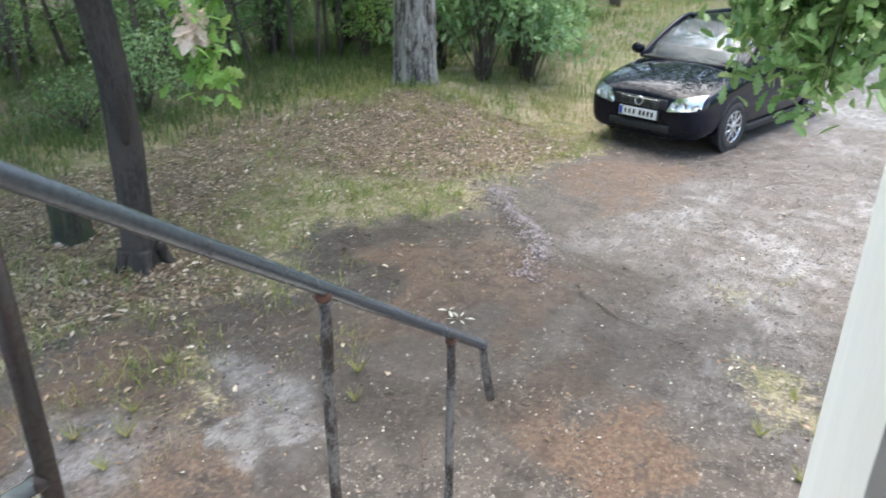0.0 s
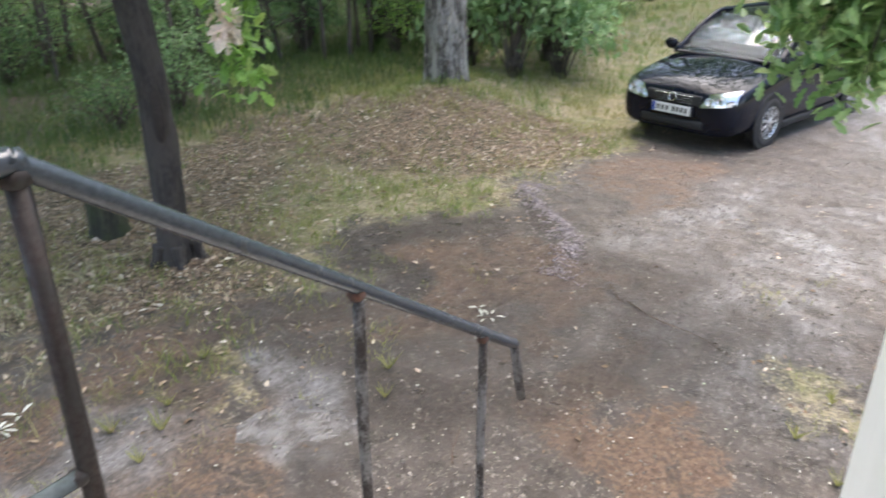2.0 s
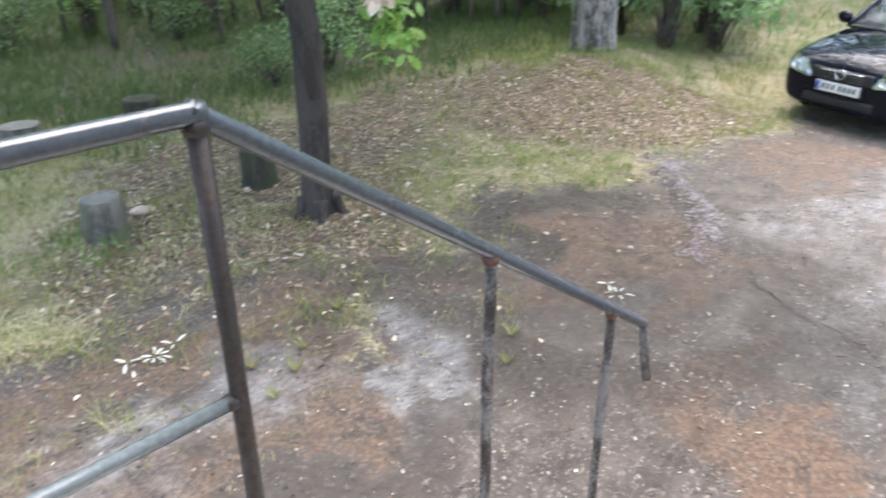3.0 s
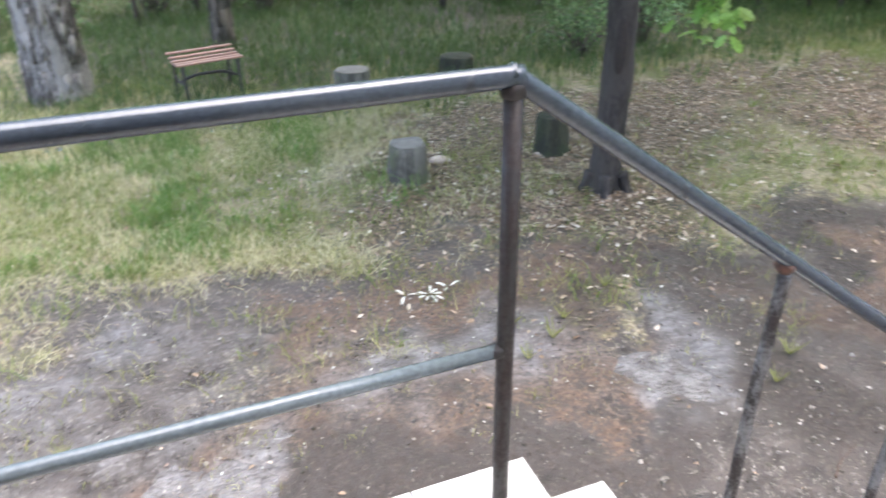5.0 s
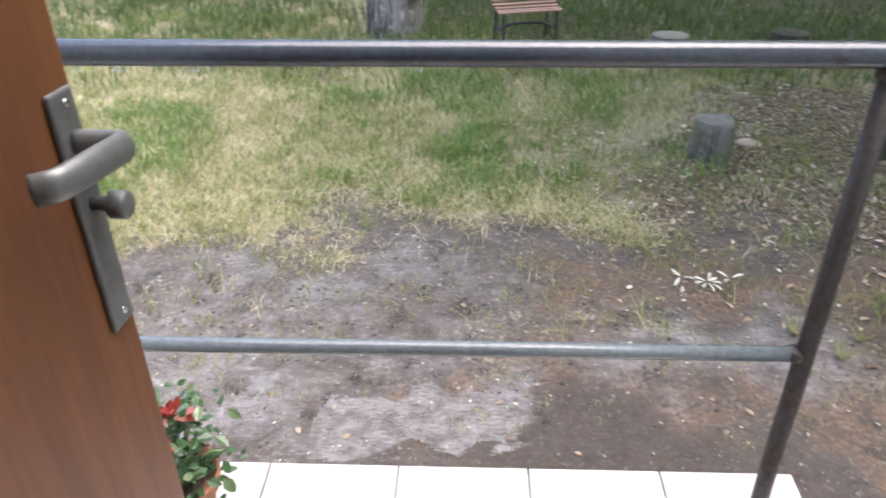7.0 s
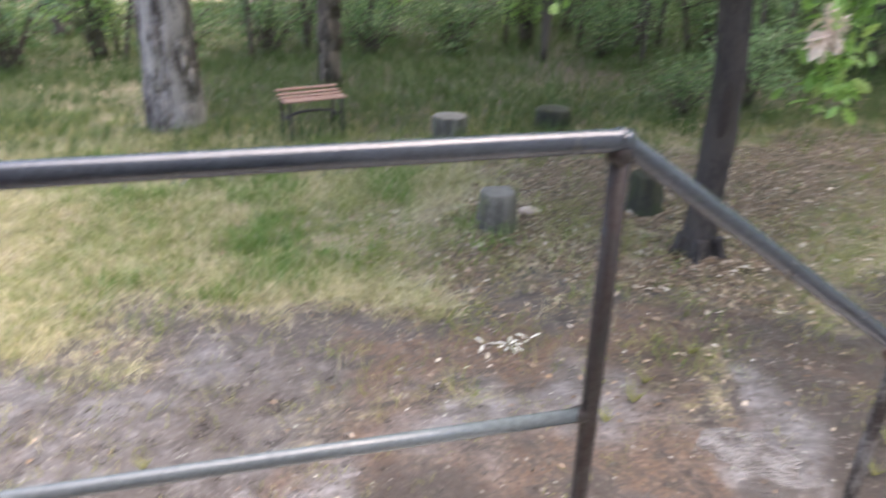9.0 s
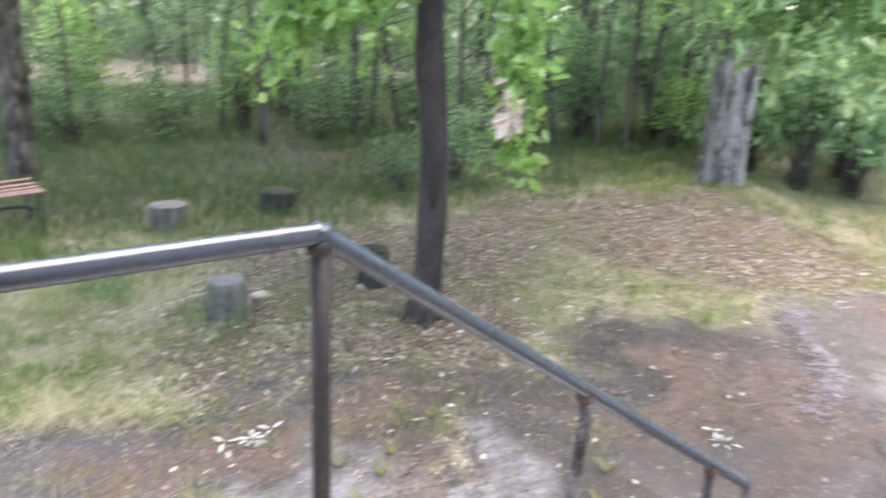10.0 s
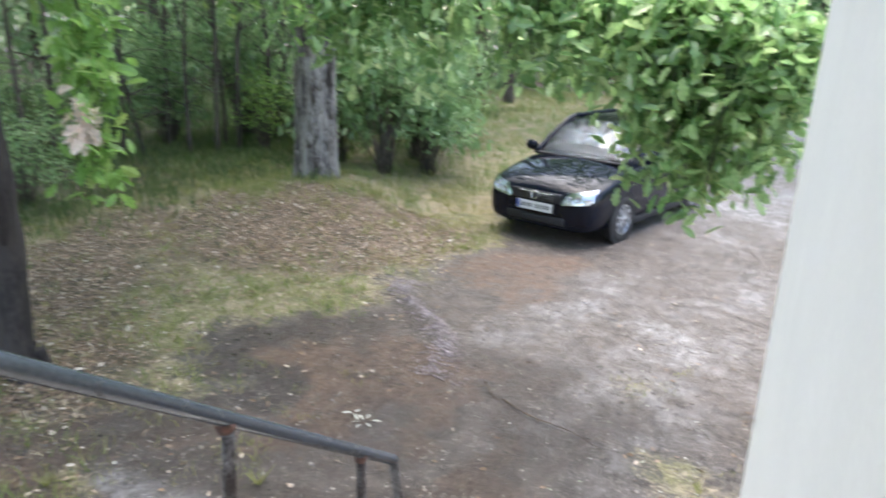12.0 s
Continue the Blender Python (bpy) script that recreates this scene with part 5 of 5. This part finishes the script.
# fallen leaves
x, y = sample(90000, -3, 10.5, -1, 9, lambda x, y: np.clip(0.014 + 0.08 * kinds(x, y)[0] + 0.75 * kinds(x, y)[1], 0, 1))
v, f = spread(PLAIN_V * (1, 1.1, 1.2), PLAIN_F, on_land(x, y, 0.008), turned(rng.uniform(0, 6.28, len(x)), rng.normal(0, 0.3, len(x)), rng.normal(0, 0.3, len(x))), rng.uniform(0.016, 0.05, len(x)))
tagged(from_arrays("fallen_leaves", v, f, M_LITTER), "wet brown fallen leaves scattered on the ground", "leaves", kind="stuff")
x, y = sample(26000, -3, 11, -1, 7, lambda x, y: 0.09 + 0.2 * kinds(x, y)[2] + 0.35 * kinds(x, y)[1])
v, f = spread(PLAIN_V, PLAIN_F, on_land(x, y, 0.01), turned(rng.uniform(0, 6.28, len(x)), rng.normal(0, 0.2, len(x)), rng.normal(0, 0.2, len(x))), rng.uniform(0.005, 0.018, len(x)) * rng.uniform(0.6, 1.7, len(x)))
tagged(from_arrays("pale_leaf_bits", v, f, M_PALE_LEAF), "pale leaf and bark bits on the wet mud", "leaves", kind="stuff")

x, y = sample(14000, 0.6, 9.5, 2.7, 7, lambda x, y: np.clip(0.06 + 0.3 * kinds(x, y)[1] + 0.12 * kinds(x, y)[0], 0, 1))
v, f = spread(OAK_V * (1, 1.1, 1.4), OAK_F, on_land(x, y, 0.012), turned(rng.uniform(0, 6.28, len(x)), rng.normal(0, 0.3, len(x)), rng.normal(0, 0.4, len(x))), rng.uniform(0.025, 0.065, len(x)))
tagged(from_arrays("fallen_oak_leaves", v, f, leafy("pale_brown_oak_litter", (0.20, 0.12, 0.07), (0.44, 0.33, 0.23), (0.66, 0.58, 0.47), 0.3, 0.05)), "pale brown lobed oak leaves fallen under the trees", "leaves", kind="stuff")


# puddles with rings of falling rain
def puddle(cx, cy, rx, ry, rings, seed):
    rq = np.random.default_rng(seed)
    m = 1.25
    nx, ny = int(2 * m * rx / 0.012), int(2 * m * ry / 0.012)
    px, py = np.meshgrid(np.linspace(-m * rx, m * rx, nx), np.linspace(-m * ry, m * ry, ny), indexing="ij")
    z = np.zeros_like(px)
    for _ in range(rings):
        qx, qy, q = rq.uniform(-0.7, 0.7) * rx, rq.uniform(-0.7, 0.7) * ry, rq.uniform(0.03, 0.09)
        r = np.hypot(px - qx, py - qy)
        z += 0.003 * np.cos((r - q) * 2 * np.pi / 0.034) * np.exp(-((r - q) / 0.032) ** 2)
    lev = float(np.mean(land(cx + 0.5 * px, cy + 0.5 * py))) + 0.004
    k = (np.arange(nx - 1)[:, None] * ny + np.arange(ny - 1)[None]).ravel()
    inside = (np.hypot(px / rx, py / ry) < m)[:-1, :-1].ravel()
    k = k[inside]
    p = from_arrays("puddle", np.stack([(cx + px).ravel(), (cy + py).ravel(), (lev + z).ravel()], 1), np.stack([k, k + ny, k + ny + 1, k + 1], 1), M_WATER, smooth=True)
    return tagged(p, "shallow muddy puddle with rings of rain drops", "puddle", "puddles")


for i, (c, n) in enumerate(zip(PUDDLES, (8, 9))):
    puddle(*c, n, 90 + i)


def leaf_spray(x, y, seed, r=0.12, n=9):
    rq = random.Random(seed)
    t = empty("fallen_spray", (x, y, float(land(x, y)) + 0.012), "spray of pale leaves fallen on the mud", "leaves", "fallen sprays")
    tw = bmesh.new()
    for k in range(3):
        a = k * 2.1 + rq.uniform(-0.4, 0.4)
        tube(tw, [(0, 0, 0.006), (r * 0.9 * math.cos(a), r * 0.9 * math.sin(a), 0.012)], 0.0025, 5)
    part("twig", tw, M_TWIG, t)
    for k in range(n):
        a = k * 2 * math.pi / n + rq.uniform(-0.3, 0.3)
        q = r * rq.uniform(0.1, 0.6)
        vv = (OAK_V * (1, 0.62, 1) * rq.uniform(0.045, 0.075)) @ np.array(turned(np.array(a), np.array(rq.uniform(-0.3, 0.1)), np.array(rq.uniform(-0.4, 0.4)))).T + (q * math.cos(a), q * math.sin(a), 0.015)
        from_arrays("leaf", vv, OAK_F, M_PALE_LEAF, t)
    return t


leaf_spray(1.27, 3.5, 1, 0.07, 9)
leaf_spray(1.14, 3.56, 2, 0.03, 3)
leaf_spray(1.41, 3.54, 5, 0.03, 3)
leaf_spray(3.64, 2.07, 3, 0.08, 6)
leaf_spray(3.70, 2.18, 4, 0.05, 3)


def twig(x, y, x1, y1, r, seed):
    rq = random.Random(seed)
    z = float(land(x, y)) + r * 0.6
    t = empty("fallen_twig", (x, y, z), "thin dead twig lying on the mud", "twig", "fallen twigs")
    e = Vector((x1 - x, y1 - y, float(land(x1, y1)) + r * 0.6 - z))
    p = curve_path([(0, 0, 0), e * 0.35 + Vector((rq.uniform(-0.04, 0.04), rq.uniform(-0.04, 0.04), 0.008)), e * 0.7 + Vector((rq.uniform(-0.04, 0.04), 0, 0.008)), e], 4)
    part("stem", tube(bmesh.new(), p, [r * (1 - 0.05 * i) for i in range(len(p))], 7, 0.1, seed), M_TWIG, t)
    s = p[5]
    part("side_shoot", tube(bmesh.new(), [s, s + Vector((rq.uniform(-0.15, 0.15), rq.uniform(-0.15, 0.15), 0.02))], [r * 0.5, r * 0.2], 6), M_TWIG, t)
    return t


twig(4.38, 1.42, 4.02, 0.66, 0.0045, 1)
twig(4.55, 1.62, 4.36, 1.44, 0.006, 2)
twig(2.35, 1.5, 2.6, 1.62, 0.005, 3)
twig(7.2, 4.4, 7.8, 4.7, 0.01, 5)

# a pale flat stone beside the stump
sb_ = bmesh.new()
bmesh.ops.create_icosphere(sb_, subdivisions=2, radius=1, matrix=Matrix.Diagonal((0.10, 0.07, 0.035, 1)))
for v_ in sb_.verts:
    v_.co *= 1 + 0.15 * noise.noise(v_.co * 12)
stone = part("stone", sb_, surface("pale_pinkish_stone", (0.5, 0.4, 0.33), (0.4, 0.31, 0.25), 12, (0.6, 0.8)))
stone.matrix_basis = pose(2.12, 5.5, float(land(2.12, 5.5)) + 0.015, 0, 5, 20)
tagged(stone, "pale pinkish flat stone lying beside a stump", "stone")

# grit on the track
x, y = sample(52000, -3, 10, -1, 4.4, lambda x, y: np.clip(0.15 + 0.7 * step(lattice(x, y, 0.4, 99), 0.3, 0.8), 0, 1) * (1 - kinds(x, y)[0]))
OCT_V = np.array([(1, 0, 0), (-0.8, 0.2, 0), (0, 0.9, 0.1), (0.1, -1, 0), (0, 0, 0.6), (0, 0, -0.6)])
OCT_F = [(0, 2, 4), (2, 1, 4), (1, 3, 4), (3, 0, 4), (2, 0, 5), (1, 2, 5), (3, 1, 5), (0, 3, 5)]
v, f = spread(OCT_V, OCT_F, on_land(x, y, 0.002), turned(rng.uniform(0, 6.28, len(x)), rng.normal(0, 0.3, len(x)), rng.normal(0, 0.3, len(x))), rng.uniform(0.003, 0.013, len(x)) * rng.uniform(0.6, 1.4, len(x)))
tagged(from_arrays("track_grit", v, f, M_GRIT), "small stones and bark crumbs on the track", "gravel", kind="stuff")

# dark crumbs along the rut
x = rng.uniform(4.4, 6.4, 800)
y = 2.02 + (x - 4.66) * 0.67 - 0.12 * np.sin(x * 4) + rng.normal(0, 0.085, 800)
v, f = spread(OCT_V, OCT_F, on_land(x, y, 0.004), leaf_turns(800, 0), rng.uniform(0.006, 0.018, 800))
tagged(from_arrays("bark_crumbs", v, f, surface("purple_grey_bark_crumbs", (0.34, 0.29, 0.29), (0.17, 0.14, 0.14), 6, (0.5, 0.7))), "ridge of dark bark crumbs on the track", "gravel", kind="stuff")


# grass
def blades(name, x, y, h, material, label, lean=0.5):
    n = len(x)
    a = rng.uniform(0, 2 * np.pi, n)
    w = h * 0.022 + 0.0012
    dx, dy = np.cos(a), np.sin(a)
    b = on_land(x, y, -0.01)
    l = rng.uniform(0.1, 1.0, n) * lean * h
    la = rng.uniform(0, 2 * np.pi, n)
    ox, oy = np.cos(la) * l, np.sin(la) * l
    side = np.stack([dx * w, dy * w, np.zeros(n)], 1)
    m1 = b + np.stack([ox * 0.35, oy * 0.35, h * 0.6], 1)
    tip = b + np.stack([ox, oy, h * rng.uniform(0.75, 1.0, n)], 1)
    v = np.stack([b - side, b + side, m1 - side * 0.7, m1 + side * 0.7, tip], 1).reshape(-1, 3)
    f = (np.array([(0, 1, 3), (0, 3, 2), (2, 3, 4)])[None] + (np.arange(n) * 5)[:, None, None]).reshape(-1, 3)
    return tagged(from_arrays(name, v, f, material), label, "grass", kind="stuff")


def clumps(n, per, x0, x1, y0, y1, weight, s=0.06):
    cx, cy = sample(n, x0, x1, y0, y1, weight)
    return np.repeat(cx, per) + rng.normal(0, s, len(cx) * per), np.repeat(cy, per) + rng.normal(0, s, len(cx) * per)


x, y = clumps(11000, 10, -5, 9, 3.0, 10, lambda x, y: np.clip(kinds(x, y)[0] * step(lattice(x, y, 0.75, 21) * 0.5 + 0.5 * lattice(x, y, 0.22, 22), 0.42, 0.6) * (1 - 0.9 * kinds(x, y)[1]) + 0.03, 0, 1) * (1 - 0.65 * step(x, 2.4, 3.4) * (1 - step(x, 7.0, 8.5))))
blades("grass", x, y, rng.uniform(0.04, 0.15, len(x)), M_GRASS, "short wet grass at the edge of the yard", 1.4)
x, y = clumps(9000, 9, -5, 11, 3.0, 10, lambda x, y: np.clip(kinds(x, y)[0] * (1.3 * step(lattice(x, y, 0.5, 33) * 0.6 + 0.4 * lattice(x, y, 0.2, 34), 0.4, 0.65)) + 0.06, 0, 1) * (1 - 0.6 * step(x, 2.4, 3.4) * (1 - step(x, 7.0, 8.5))))
blades("dry_grass", x, y, rng.uniform(0.03, 0.13, len(x)), M_GRASS_DRY, "yellowish dry grass among the green", 1.5)
x, y = clumps(13000, 9, -4.5, 2.6, 3.9, 8.6, lambda x, y: np.clip(kinds(x, y)[0] * step(lattice(x, y, 0.8, 71) * 0.75 + 0.25 * lattice(x, y, 0.25, 72), 0.34, 0.52) * (1 - step(x, 1.4, 2.6)), 0, 1), 0.07)
blades("straw", x, y, rng.uniform(0.02, 0.10, len(x)), M_STRAW, "pale flattened straw in the wet grass", 2.4)
x, y = clumps(3800, 10, -4.5, 2.4, 4.4, 8.0, lambda x, y: np.clip(kinds(x, y)[0] * step(lattice(x, y, 0.55, 81) * 0.8 + 0.2 * lattice(x, y, 0.2, 82), 0.57, 0.68) * (1 - step(x, 0.9, 2.2)), 0, 1), 0.06)
blades("grass", x, y, rng.uniform(0.06, 0.2, len(x)), M_GRASS_FRESH, "fresh bright green grass in patches", 1.3)
x, y = clumps(2600, 7, -4.5, 3.4, 3.1, 5.0, lambda x, y: 0.5 * step(y, 3.1, 4.3) * step(lattice(x, y, 0.35, 63), 0.4, 0.7), 0.05)
blades("straw", x, y, rng.uniform(0.02, 0.08, len(x)), M_STRAW, "thin straw at the edge of the mud", 2.4)
x, y = clumps(1800, 9, -2, 4.2, 2.3, 6.0, lambda x, y: 0.14 + 0.55 * step(lattice(x, y, 0.5, 61), 0.5, 0.75), 0.035)
blades("grass_sprigs", x, y, rng.uniform(0.02, 0.075, len(x)), M_GRASS_DRY, "thin grass sprigs on the bare mud", 1.2)
x, y = clumps(300, 12, 2.8, 5.6, -0.4, 1.2, lambda x, y: np.clip(kinds(x, y)[0] * 1.2, 0, 1), 0.05)
blades("grass", x, y, rng.uniform(0.03, 0.08, len(x)), M_GRASS_DRY, "sparse grass beside the house wall", 1.0)
# forest floor grass, with tree shade painted into its colour
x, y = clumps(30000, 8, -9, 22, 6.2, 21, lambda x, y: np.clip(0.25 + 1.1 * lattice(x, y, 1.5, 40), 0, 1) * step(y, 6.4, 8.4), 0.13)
blades("tall_grass", x, y, rng.uniform(0.08, 0.28, len(x)), M_GRASS_WOOD, "tall grass on the forest floor, canopy shade put into its green", 0.9)
x, y = clumps(3200, 9, 8.5, 30, 3.4, 11, lambda x, y: step(y, 3.2 + 0.02 * x, 4.0 + 0.02 * x) * (0.35 + 0.65 * lattice(x, y, 0.9, 50)), 0.1)
xg, yg = clumps(2600, 9, 8.5, 30, 3.6, 12, lambda x, y: step(y, 3.4 + 0.02 * x, 4.4 + 0.02 * x) * (0.3 + 0.7 * lattice(x, y, 0.8, 52)), 0.1)
blades("verge_grass", xg, yg, rng.uniform(0.06, 0.24, len(xg)), M_GRASS_FRESH, "green grass beside the track", 0.8)
blades("verge_grass", x, y, rng.uniform(0.05, 0.2, len(x)), M_GRASS_DRY, "yellow-green grass beside the track", 0.6)


def tuft(x, y, seed, h=0.12, n=40):
    t = empty("grass_tuft", (x, y, float(land(x, y))), "small yellow-green grass tuft on the bare mud", "grass", "grass tufts")
    rq = random.Random(seed)
    bm = bmesh.new()
    for k in range(n):
        a, q = rq.uniform(0, 6.28), rq.uniform(0.3, 1.0) * h
        c, s = math.cos(a), math.sin(a)
        vs = [bm.verts.new(p) for p in ((-s * 0.0018, c * 0.0018, -0.01), (s * 0.0018, -c * 0.0018, -0.01), (c * q * 0.5 + s * 0.0015, s * q * 0.5 - c * 0.0015, q * 0.7), (c * q * 0.7, s * q * 0.7, q * 0.95))]
        bm.faces.new(vs)
    tagged(part("blade_clump", bm, M_GRASS_DRY, t, smooth=False), kind="stuff")


for i, (x, y, h) in enumerate(((2.83, 2.25, 0.10), (2.6, 2.1, 0.07), (1.75, 2.85, 0.1), (1.6, 3.05, 0.09), (1.9, 3.0, 0.08), (1.55, 2.75, 0.07), (3.45, 0.2, 0.08), (3.2, -0.02, 0.07), (2.3, 3.2, 0.08), (3.9, 0.1, 0.07), (-0.7, 2.9, 0.08))):
    tuft(x, y, i + 3, 1.3 * h)

# ---- tiles of the landing and the steps, as pieces ----
TS, TT, GAP = 0.295, 0.012, 0.004


def tile_mesh(w, d, h):
    bm = box(bmesh.new(), (-w / 2, -d / 2, 0), (w / 2, d / 2, h))
    bmesh.ops.bevel(bm, geom=[e for e in bm.edges if all(v.co.z > h / 2 for v in e.verts)], offset=0.002, segments=1, affect="EDGES")
    me = bpy.data.meshes.new("tile")
    bm.to_mesh(me)
    bm.free()
    me.materials.append(M_TILE)
    return me


tile_cache = {}


def tile(x0, x1, y0, y1, z, parent, upright=""):
    w, d = round(x1 - x0 - GAP, 4), round(y1 - y0 - GAP, 4)
    if (w, d) not in tile_cache:
        tile_cache[w, d] = tile_mesh(w, d, TT)
    ob = new("tile", tile_cache[w, d])
    ob.parent = parent
    ob.matrix_basis = pose((x0 + x1) / 2, (y0 + y1) / 2, z - TT + rnd.uniform(-0.0008, 0.0008), 0, 0, 0) if not upright else upright
    return ob


ys = [EDGE_Y1 - TS * k for k in range(5)] + [WALL_Y + 0.003]
xs = [0.660 - TS * k for k in range(8)]
for x1, x0 in zip(xs, xs[1:]):
    for y1, y0 in zip(ys, ys[1:]):
        if y1 - y0 > 0.02:
            tile(x0, x1, y0, y1, LAND_Z, landing)
for i in range(N_STEP):
    z = LAND_Z - RISE * (i + 1)
    for y1, y0 in zip(ys, ys[1:]):
        if y1 - y0 > 0.02:
            tile(0.662 + i * TREAD, 0.662 + (i + 1) * TREAD, y0, y1, z, stairs)
            r = pose(0.648 + i * TREAD + 0.002, (y0 + y1) / 2, z + RISE / 2 - 0.012, 0, 90, 0)
            tile(0, RISE - 0.014, y0, y1, 0, stairs, r)
for k in range(8):
    x1 = 0.660 - TS * k
    r = pose(x1 - TS / 2, EDGE_Y1 - 0.013, LAND_Z - 0.012 - 0.075, -90, 0, 0)
    tile(0, TS, 0, 0.15, 0, landing, r)
